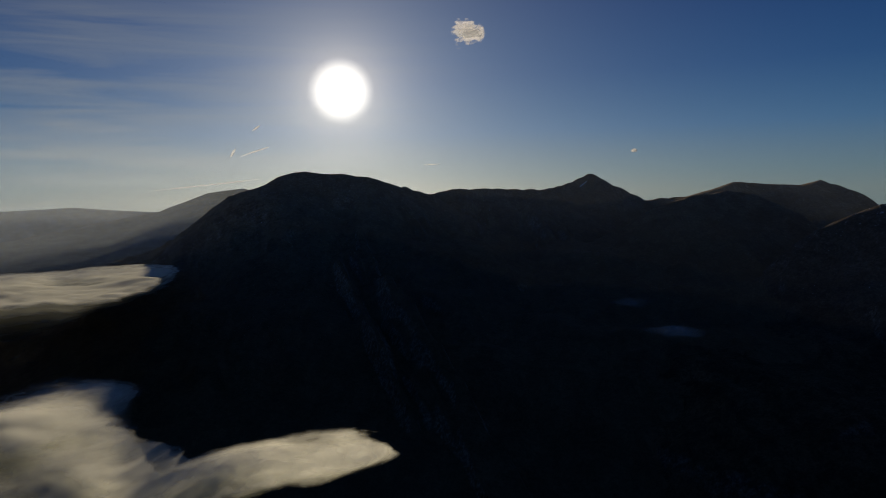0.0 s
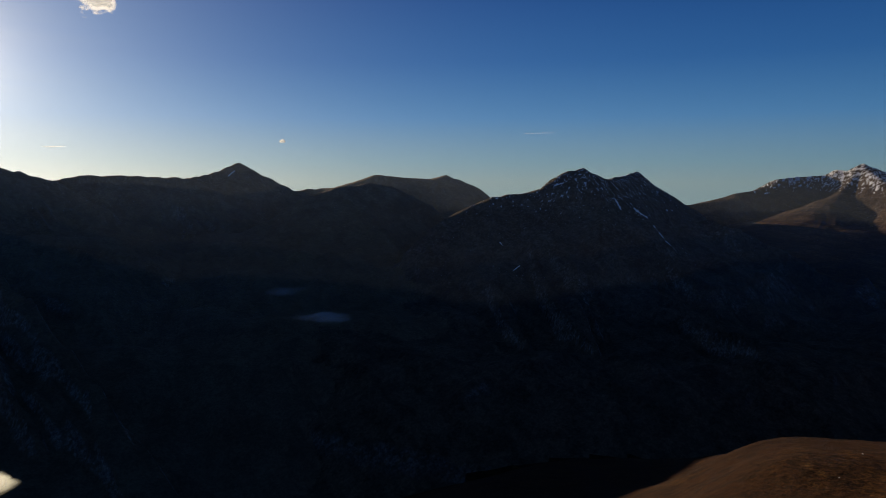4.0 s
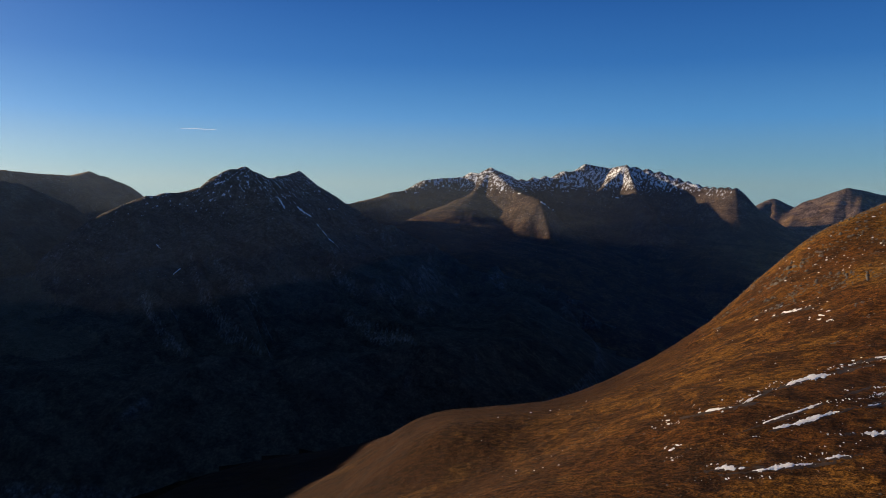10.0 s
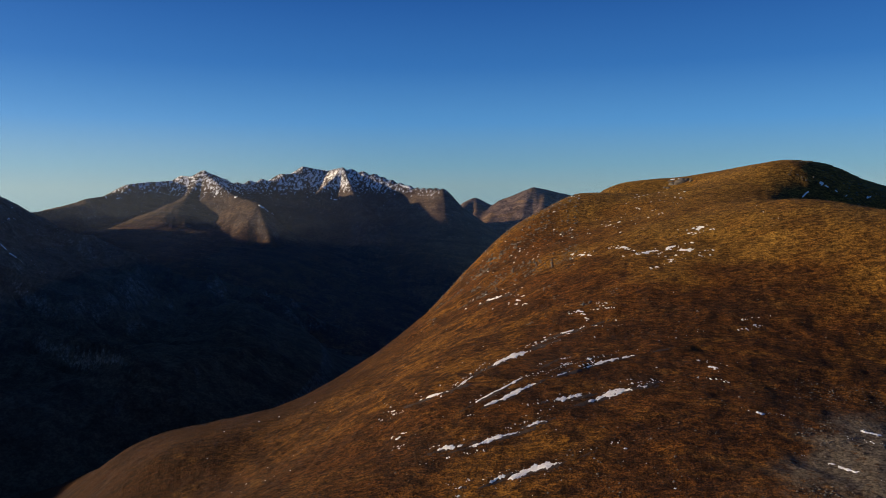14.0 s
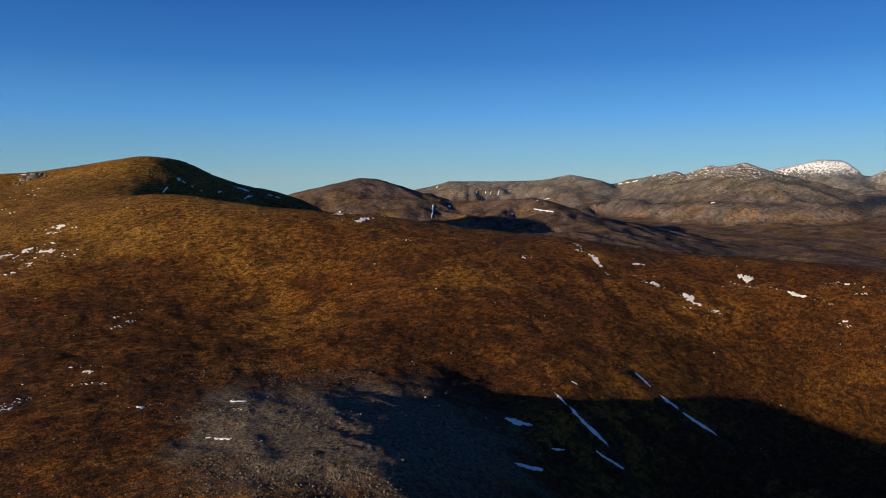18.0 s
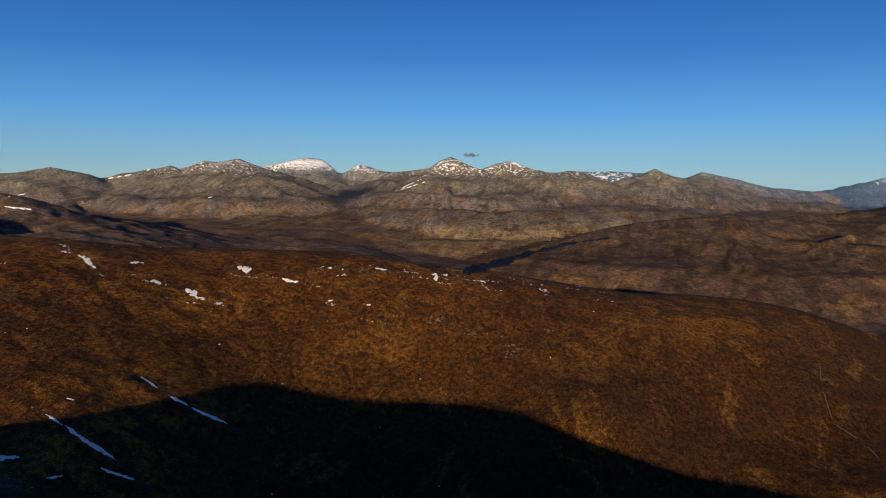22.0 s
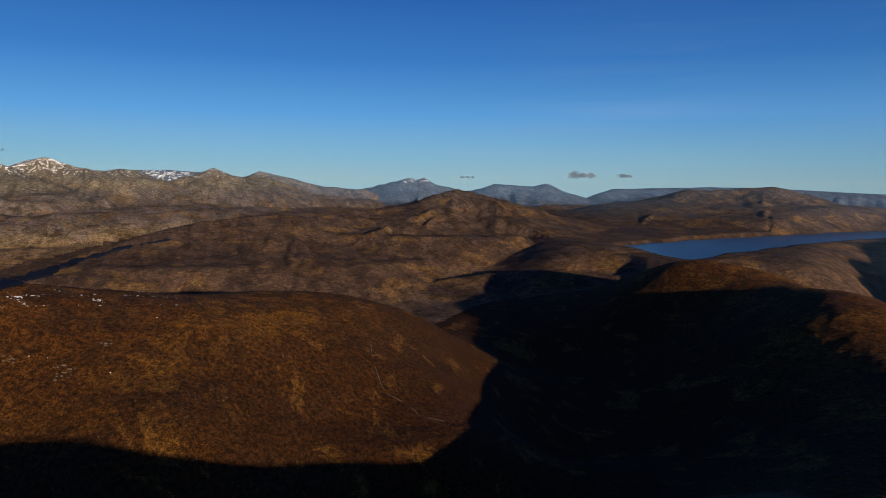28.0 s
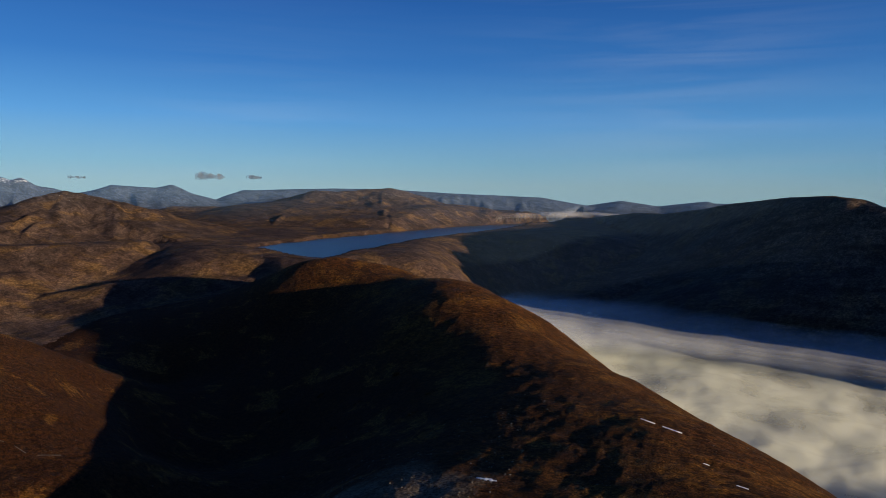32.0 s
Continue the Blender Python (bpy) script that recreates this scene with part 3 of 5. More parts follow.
FEET = [(52.9, 1120, 420), (64.8, 1250, 388), (76.8, 1500, 410), (84.7, 1600, 481), (88.8, 1850, 470), (103.8, 1850, 585), (118.8, 1800, 565), (133.8, 1700, 571), (153.8, 1700, 551), (173.8, 1750, 538), (198.7, 1750, 520),
        (238.6, 1800, 452), (255.6, 1500, 397), (280, 900, 420), (300, 300, 640), (300, 700, 450), (300, 1300, 320), (330, 300, 640), (330, 700, 450), (330, 1300, 300), (0.2, 300, 641), (0.1, 600, 482),
        (0.1, 1000, 352), (0.1, 1500, 303), (25.1, 300, 657), (25.0, 700, 473), (25.0, 1200, 305), (40.0, 500, 570), (40.0, 700, 512), (40.0, 880, 466), (43.1, 780, 503), (44, 650, 541), (45.6, 830, 501), (47.9, 880, 503), (47, 700, 552), (50, 870, 528), (43, 980, 460), (47, 1030, 456), (50.5, 1020, 476), (37, 1050, 425), (39.9, 1500, 298), (59.9, 1700, 310), (76.8, 1900, 323)]


def thin_plate(places, px, py):
    pts = np.array([(d * math.sin(radians(b)), d * math.cos(radians(b)), z) for b, d, z in places])
    x, y, z = pts[:, 0] / 1000, pts[:, 1] / 1000, pts[:, 2]

    def bend(r2):
        return 0.5 * r2 * np.log(r2 + 1e-9)

    n = len(pts)
    mat = np.zeros((n + 3, n + 3))
    mat[:n, :n] = bend((x[:, None] - x) ** 2 + (y[:, None] - y) ** 2) + np.eye(n) * 2e-4
    mat[:n, n:] = np.stack([np.ones(n), x, y], 1)
    mat[n:, :n] = mat[:n, n:].T
    w = np.linalg.solve(mat, np.concatenate([z, [0, 0, 0]]))
    out = w[n] + w[n + 1] * px / 1000 + w[n + 2] * py / 1000
    for k in range(n):
        out = out + w[k] * bend((px / 1000 - x[k]) ** 2 + (py / 1000 - y[k]) ** 2)
    return out


OWNERS.append("home_hill")
near = RR < 2300
hx, hy = GX[near], GY[near]
home = thin_plate(TOPS + SPUR + CREST + EAST_RIDGE + SUNNY + CORRIE + BACKS + FEET, hx, hy)
home += 3.5 * fbm(hx / 130, hy / 130, 4, 11) + 0.8 * fbm(hx / 28, hy / 28, 3, 13, True) * smooth(200, 600, RR[near]) + 0.35 * fbm(hx / 12, hy / 12, 2, 15, True) * smooth(1300, 900, RR[near])
# bare humps of the gravelly knoll
home += 1.7 * fbm(hx / 46, hy / 34, 4, 17, True) * np.exp(-((hx - 320) ** 2 + (hy + 170) ** 2) / 130 ** 2)
fade = smooth(2250, 1600, RR[near])
home = FLOOR[near] * (1 - fade) + home * fade
LAND[near] = home
OWNER[near] = np.where((RR[near] < 2000) & (home > FLOOR[near] + 12) | (RR[near] < 1500), 1, 0)

# the great mountain under the sun, its long ridge and the pyramid behind
raise_land("great_mountain", [
    [(-16.3, 2500, -2.44), (-14.2, 2550, 0.16), (-12.6, 2600, 1.86), (-11.7, 2620, 2.06), (-8.0, 2650, 1.98), (-5.5, 2700, 1.39), (-1.0, 2800, 0.11)],
    [(-11.7, 2620, 2.06), (-9.0, 2150, -5.00), (-7.9, 1800, -11.97)],
    [(-3.0, 2750, 0.80), (0.0, 2300, -6.96)],
    [(-16.3, 2500, -2.44), (-20.1, 2350, -6.25), (-24.6, 2200, -9.06), (-27.9, 2100, -13.06)],
], 0.75, 300, gully=0.6, rough=40, grain=200, seed=21, round_top=20)
raise_land("long_ridge", [
    [(-1.0, 3000, 0.11), (-0.0, 3050, 0.42), (3.6, 3100, 0.50), (8.1, 3200, 0.33)],
    [(3.6, 3100, 0.50), (5.0, 2600, -5.94)],
], 0.65, 300, gully=0.6, rough=36, grain=200, seed=31)
raise_land("pyramid_peak", [
    [(8.1, 3300, 0.28), (9.9, 3380, 0.73), (11.9, 3450, 1.49), (13.8, 3500, 0.46), (15.9, 3550, -0.61), (18.9, 3600, -0.50)],
    [(11.9, 3450, 1.49), (13.5, 2900, -4.90)],
], 0.7, 300, gully=0.6, rough=34, grain=190, seed=41)
raise_land("round_top", [
    [(17.9, 3800, -0.50), (19.2, 3800, -0.40), (22.4, 3800, 0.55), (26.9, 3800, 0.24), (28.1, 3800, 0.59), (29.8, 3750, -0.06), (32.1, 3700, -1.54), (35.9, 3700, -1.82)],
    [(22.9, 3800, 0.55), (20.9, 3200, -5.37)],
    # ridge added below the skyline to shade the twin mountain's left ridge
    [(16.8, 2650, -1.3), (18.5, 2650, -0.75), (20.4, 2660, -0.28), (22.0, 2680, 0.0), (23.6, 2720, -0.3)],
], 0.6, 300, gully=0.6, rough=32, grain=200, seed=51)

# the twin-topped mountain of the middle
raise_land("twin_mountain", [
    [(20.7, 2200, -10.36), (25.1, 2150, -6.15), (28.3, 2150, -2.80), (31.9, 2180, -1.24), (35.6, 2220, -0.57), (37.5, 2250, 0.58), (39.1, 2280, 0.98), (41.1, 2320, 0.09)],
    [(41.1, 2650, -0.01), (43.1, 2700, 0.70), (46.0, 2750, -1.23), (49.1, 2800, -3.27), (51.8, 2850, -4.75)],
    [(39.1, 2280, 0.98), (42.9, 2050, -4.78), (45, 1850, -14.5)],
    [(35.9, 2220, -0.57), (34.5, 1900, -13.5)],
    [(41.1, 2320, 0.09), (43.1, 2700, 0.70)],
    # hidden ridge behind, added to shade the lower slopes of the massif
    [(33.9, 3400, -1.03), (39.9, 3500, 0.19), (43.0, 3600, 0.40), (45.0, 3650, -0.89), (48.3, 3500, -3.37)],
], 0.85, 300, gully=0.7, rough=44, grain=150, seed=61)

# the snowy massif of the west
raise_land("snowy_massif", [
    [(45.8, 3780, -1.68), (49.8, 3800, -1.05), (53.0, 3840, 0.16), (56.2, 3850, 0.66), (58.5, 3800, 1.26), (60.7, 3900, 0.31), (63.3, 4000, 0.69), (65.9, 4050, 1.59), (67.8, 4050, 1.27)],
], 1.25, 320, gully=0.25, rough=16, grain=120, seed=71, round_top=2)
raise_land("snowy_massif", [
    [(67.8, 4050, 1.27), (69.1, 3900, 1.59), (71.7, 3800, 0.97), (74.8, 3650, -0.06), (77.2, 3500, -0.16), (78.6, 3620, -2.04), (80.8, 3850, -4.68)],
    [(58.5, 3800, 1.20), (60.8, 3500, -0.64), (62.5, 3300, -1.23), (63.4, 3100, -4.02)],
    [(69.1, 3900, 1.59), (66.5, 3700, -0.9), (65.6, 3600, -2.0)],
    [(69.1, 3900, 1.59), (70.3, 3500, -1.52), (71.5, 3300, -2.4)],
], 1.08, 320, gully=0.4, rough=20, grain=150, seed=72, round_top=3)
raise_land("snowy_massif", [
    [(58.5, 3800, 1.20), (57.0, 3660, -0.85), (55.2, 3560, -2.0), (53.2, 3480, -2.9), (50.6, 3400, -3.7)],
], 0.45, 480, gully=0.2, rough=10, grain=110, seed=74, round_top=2)

# hills seen through the western gap
raise_land("gap_hill", [
    [(78.9, 4500, -1.29), (79.7, 4500, -0.89), (81.0, 4450, -1.59), (82.3, 4400, -0.89), (84.4, 4400, -0.05), (87.8, 4400, -0.83), (91.7, 4400, -1.28)],
    [(84.4, 4400, -0.05), (81.7, 4000, -4.67)],
], 0.5, 450, gully=0.6, rough=26, grain=190, seed=81)

# northern foothill and ranges
glen, glen_owner = LAND.copy(), OWNER.copy()
raise_land("round_hill", [
    [(113.5, 2300, -1.45), (115.6, 2350, -0.56), (117.4, 2300, -0.53), (118.8, 2250, 0.17), (120.2, 2250, 0.14), (122.9, 2300, -0.84), (125.8, 2200, -1.63), (132.8, 2100, -1.43), (135.3, 2050, -2.50), (138.9, 2000, -3.88), (141.7, 1950, -5.75), (144.8, 1950, -7.03)],
], 0.27, 520, gully=0.6, rough=18, grain=150, seed=91)
# its western side falls to the floor of the glen
turn = smooth(101, 114, BDEG)
LAND[:] = glen * (1 - turn) + LAND * turn
OWNER[:] = np.where(turn < 0.15, glen_owner, OWNER)
raise_land("ground", [
    [(134, 3000, -2.7), (139, 2850, -3.1), (144, 2800, -3.7), (149, 2850, -4.4), (154, 3000, -4.6)],
], 0.22, 600, gully=0.7, rough=14, grain=160, seed=95)
raise_land("flat_range", [
    [(121.8, 3900, -0.94), (124.5, 3900, -0.44), (126.1, 3900, -0.09), (128.6, 3900, -0.13), (132.8, 3900, -0.02), (133.9, 3900, -0.02), (135.7, 3850, 0.51), (137.4, 3900, -0.34), (139.7, 3900, -0.38)],
    [(135.7, 3850, 0.51), (136.7, 3600, -1.59), (137.7, 3400, -3.08)],
], 0.40, 520, gully=0.9, rough=34, grain=240, seed=101)
raise_land("north_range", [
    [(138.9, 3900, -0.33), (141.7, 3850, 0.31), (143.7, 3800, 0.67), (144.9, 3850, 0.31), (146.0, 3850, 1.03), (147.3, 3800, 0.97), (148.6, 3600, 1.27), (149.5, 3700, 0.09), (150.7, 3900, 0.30)],
    [(148.6, 3600, 1.27), (150.2, 3300, -2.30), (151.7, 3000, -4.97)],
    [(143.7, 3800, 0.67), (141.7, 3500, -1.37), (139.7, 3200, -3.57)],
    [(160.5, 3900, 0.30), (163.5, 3700, 0.67), (165.3, 3700, 1.60), (167.2, 3800, 0.51), (169.9, 3750, 1.36), (172.0, 3750, 0.61), (173.4, 3700, 0.40), (175.1, 3650, 0.60), (176.6, 3600, 0.01), (178.1, 3500, -1.06)],
    [(165.3, 3700, 1.60), (162.7, 3400, -1.87), (158.7, 3100, -3.91)],
    [(169.9, 3750, 1.36), (170.2, 3350, -1.78), (168.7, 3000, -4.59)],
    [(175.6, 3650, 0.60), (177.6, 3300, -2.26)],
], 0.44, 545, gully=0.8, rough=24, grain=180, seed=111, round_top=3)
raise_land("white_summit", [
    [(149.2, 4500, -0.11), (150.8, 4500, 0.90), (153.5, 4500, 1.43), (154.9, 4500, 1.34), (155.5, 4480, 0.33), (157.3, 4450, 0.22), (158.0, 4400, 0.98), (160.5, 4350, 0.27), (162.7, 4300, -0.77)],
    [(153.5, 4500, 1.43), (155.2, 4100, -1.75)],
], 0.7, 580, gully=0.9, rough=30, grain=150, seed=121)
raise_land("east_peak", [
    [(177.9, 3850, -0.87), (179.3, 3850, -0.49), (181.3, 3800, 0.71), (183.4, 3900, -0.14), (184.8, 4300, 0.53), (187.1, 4300, 0.03), (189.8, 4300, -0.62), (192.9, 4350, -0.83)],
    [(181.3, 3800, 0.71), (183.6, 3500, -1.78), (187.6, 3250, -3.11)],
], 0.44, 570, gully=0.8, rough=22, grain=170, seed=131, round_top=3)
raise_land("back_ridge", [
    [(175.6, 4600, 0.50), (177.9, 4600, 0.54), (180.6, 4600, 0.37), (183.6, 4600, 0.01)],
], 0.6, 600, gully=0.6, rough=20, grain=120, seed=141, round_top=3)
raise_land("pointed_peak", [
    [(189.6, 4700, -0.79), (192.9, 4600, -0.73), (195.4, 4500, -0.13), (196.5, 4500, 0.26), (197.0, 4500, 0.03), (197.6, 4500, 0.19), (198.6, 4500, -0.30), (200.4, 4500, -0.72), (202.6, 4500, -1.27)],
], 0.55, 600, gully=0.7, rough=24, grain=120, seed=151, round_top=2)
raise_land("moor_hill", [
    [(169.2, 2250, -7.07), (172.7, 2350, -5.43), (177.7, 2500, -3.96), (180.3, 2600, -3.42), (183.4, 2650, -3.03), (186.6, 2700, -2.78), (188.4, 2700, -3.10), (190.6, 2650, -3.76), (192.6, 2500, -4.92)],
    [(186.6, 2700, -2.78), (184.7, 2250, -6.15), (182.7, 1950, -8.37)],
    [(188.6, 2700, -3.09), (192.1, 3000, -2.44), (193.8, 3050, -2.46), (197.4, 3100, -1.86)],
], 0.32, 560, gully=0.7, rough=18, grain=150, seed=161)
raise_land("craggy_hill", [
    [(193.8, 3050, -2.46), (197.4, 3100, -1.86), (198.6, 3150, -1.20), (200.3, 3200, -0.75), (202.4, 3150, -1.15), (205.7, 3050, -1.95), (208.5, 2950, -3.37), (211.8, 2800, -5.31)],
    [(200.3, 3200, -0.75), (199.6, 2800, -3.52), (198.2, 2400, -6.33), (196.7, 2200, -8.15)],
    [(203.6, 3100, -1.46), (203.6, 2700, -4.25), (204.6, 2350, -6.72)],
], 0.38, 575, gully=0.8, rough=22, grain=150, seed=171)
raise_land("lochside_moor", [
    [(199.5, 2080, -8.0), (203, 2060, -7.5), (207, 2040, -7.15), (211, 2000, -7.25), (215, 1950, -7.5)],
], 0.5, 520, gully=0.5, rough=14, grain=110, seed=175, round_top=30)
raise_land("reservoir_hill", [
    [(207.6, 4300, -1.79), (213.1, 4300, -1.80), (215.5, 4200, -1.26), (218.3, 4150, -0.50), (220.1, 4150, -0.57), (222.5, 4200, -0.34), (224.2, 4200, -0.23), (226.5, 4200, -0.78), (229.5, 4250, -1.83)],
], 0.32, 615, gully=0.6, rough=22, grain=170, seed=181)
raise_land("blue_range", [
    [(201.1, 4800, -0.90), (202.4, 4800, -0.63), (203.4, 4800, -0.27), (206.4, 4800, -0.45), (207.5, 4800, -0.20), (210.5, 4800, -1.47), (212.7, 4800, -0.56), (215.8, 4800, -0.46), (219.5, 4800, -0.33), (223.5, 4800, -0.33),
     (227.5, 4800, -0.52), (232.8, 4800, -0.71), (236.4, 4800, -0.82), (240.0, 4800, -1.41), (245.0, 4800, -2.3)],
], 0.42, 640, gully=0.5, rough=9, grain=150, seed=191, round_top=4)
raise_land("low_range", [
    [(233.0, 4860, -2.2), (239.4, 4860, -1.47), (242.6, 4860, -0.95), (245.4, 4860, -1.33), (248.9, 4860, -0.88), (249.4, 4860, -1.02), (253.4, 4860, -1.06)],
], 0.4, 640, gully=0.3, rough=3, grain=200, seed=195)
raise_land("dark_hill", [
    [(223.6, 4750, -4.51), (227.5, 4750, -4.05), (233.5, 4731, -3.51), (237.9, 4532, -2.99), (240.4, 4229, -2.35), (243.9, 3648, -1.90), (246.0, 3375, -1.92), (248.9, 3066, -1.48), (250.9, 2888, -1.00), (254.7, 2600, -0.50),
     (257.2, 2448, -0.33), (258.6, 2373, -0.50), (260.6, 2283, -1.20), (263.4, 2158, -2.89), (267.4, 2018, -5.38)],
], 0.9, 300, gully=0.25, rough=8, grain=240, seed=201, round_top=90)

# an unseen mountain to the south-east, added to cast shade over the eastern glen
raise_land("unseen_shade_mountain", [
    [(288.9, 1870, -1.9), (287, 2060, 0.1), (285, 2300, 2.5), (283, 2700, 3.2), (282, 3200, 3.0), (281, 3900, 2.8)],
], 1.4, 300, gully=0.3, rough=14, grain=240, seed=205)

# hills far beyond the mouth of the glen
raise_land("far_slope", [
    [(-21.0, 4200, -0.72), (-18.2, 4200, 0.56), (-15.7, 4200, 0.87), (-14.2, 4200, 0.46), (-10.0, 4200, -0.02)],
    [(-18.2, 4200, 0.56), (-21.9, 4100, -0.77), (-26.9, 4000, -1.69), (-32.1, 3950, -2.60), (-35.9, 3900, -3.10)],
], 0.4, 300, gully=0.3, rough=8, grain=300, seed=211)
raise_land("far_skyline", [
    [(-37.9, 4800, -0.60), (-31.9, 4800, -0.49), (-27.5, 4800, -0.32), (-22.4, 4800, -0.77), (-18.0, 4800, -0.96)],
], 0.4, 350, gully=0.3, rough=4, grain=300, seed=221)

LAND += 1.6 * fbm(GX / 45, GY / 45, 3, 77) * smooth(3500, 300, RR)

# the loch: its bed is sunk below its level, its shores stand a little above
LOCH_LEVEL = 638.0
LOCH = [(212.9, -5.13, -5.07), (215.6, -5.60, -4.67), (218.8, -5.92, -4.38), (222.4, -5.18, -4.03), (228.3, -4.19, -3.42), (233.5, -3.56, -3.01), (239.5, -2.81, -2.57)]
shore_b = [r[0] for r in LOCH]
near_d = (EYE.z - LOCH_LEVEL) / np.tan(np.radians(-np.interp(BDEG, shore_b, [r[1] for r in LOCH])))
far_d = (EYE.z - LOCH_LEVEL) / np.tan(np.radians(-np.interp(BDEG, shore_b, [r[2] for r in LOCH])))
wave = 45 * fbm(GX / 160, GY / 160, 3, 401)
inside = np.minimum(RR - near_d + wave, far_d - RR + wave)
inside = np.where((BDEG > shore_b[0]) & (BDEG < shore_b[-1]), inside, -900)
around = (BDEG > 206) & (BDEG < 246) & (RR > 1850) & (RR < 4850)
bank = np.clip(LOCH_LEVEL - 0.05 * inside, LOCH_LEVEL - 12, LOCH_LEVEL + 60)
LAND = np.where(around & (inside > 0), np.minimum(LAND, bank), LAND)
LAND = np.where(around & (inside <= 0) & (inside > -700), np.minimum(LAND, LOCH_LEVEL + 6 - (0.24 + 3.0 * smooth(231, 238, BDEG)) * inside), LAND)
LAND = np.where(around & (inside <= 0) & (inside > -700) & (BDEG < 228), np.maximum(LAND, np.minimum(bank, LOCH_LEVEL + 1.5) - 0.22 * np.maximum(near_d - 140 - RR, 0)), LAND)


def land_at(bearing, dist):
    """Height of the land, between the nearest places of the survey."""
    i = np.interp(radians(bearing), BEARINGS, np.arange(len(BEARINGS)))
    k = np.interp(dist, RANGES, np.arange(len(RANGES)))
    i0, k0 = min(int(i), len(BEARINGS) - 2), min(int(k), len(RANGES) - 2)
    u, v = i - i0, k - k0
    return (LAND[i0, k0] * (1 - u) + LAND[i0 + 1, k0] * u) * (1 - v) + (LAND[i0, k0 + 1] * (1 - u) + LAND[i0 + 1, k0 + 1] * u) * v


def on_land(bearing, rise, start=150.0):
    """The place where the slope in this direction first comes up to this angle."""
    i = np.interp(radians(bearing), BEARINGS, np.arange(len(BEARINGS)))
    i0 = min(int(i), len(BEARINGS) - 2)
    ground = LAND[i0] * (1 - i + i0) + LAND[i0 + 1] * (i - i0)
    over = ground - (EYE.z + RANGES * math.tan(radians(rise)))
    hits = np.nonzero((over >= 0) & (RANGES > start))[0]
    if not len(hits) or hits[0] == 0:
        return None
    k = hits[0]
    f = -over[k - 1] / (over[k] - over[k - 1])
    d = RANGES[k - 1] + (RANGES[k] - RANGES[k - 1]) * min(max(f, 0), 1)
    return Vector((d * math.sin(radians(bearing)), d * math.cos(radians(bearing)), EYE.z + d * math.tan(radians(rise))))


def mesh_from(name, verts, quads, smooth_faces=True):
    me = bpy.data.meshes.new(name)
    me.vertices.add(len(verts))
    me.vertices.foreach_set("co", np.ascontiguousarray(verts, np.float32).ravel())
    me.loops.add(quads.size)
    me.loops.foreach_set("vertex_index", np.ascontiguousarray(quads, np.int32).ravel())
    me.polygons.add(len(quads))
    me.polygons.foreach_set("loop_start", np.arange(0, quads.size, quads.shape[1], dtype=np.int32))
    if smooth_faces:
        me.polygons.foreach_set("use_smooth", np.ones(len(quads), bool))
    me.update(calc_edges=True)
    return me


def land_meshes():
    nb, nr = LAND.shape
    idx = np.arange(nb * nr).reshape(nb, nr)
    nxt = np.roll(idx, -1, 0)
    quads = np.stack([idx[:, :-1], nxt[:, :-1], nxt[:, 1:], idx[:, 1:]], -1).reshape(-1, 4)
    own = OWNER[:, :-1].reshape(-1)
    verts = np.stack([GX, GY, LAND], -1).reshape(-1, 3)
    made = {}
    for number, name in enumerate(OWNERS):
        part_quads = quads[own == number]
        used, inverse = np.unique(part_quads, return_inverse=True)
        made[name] = new(name, mesh_from(name, verts[used], inverse.reshape(-1, 4)))
    return made


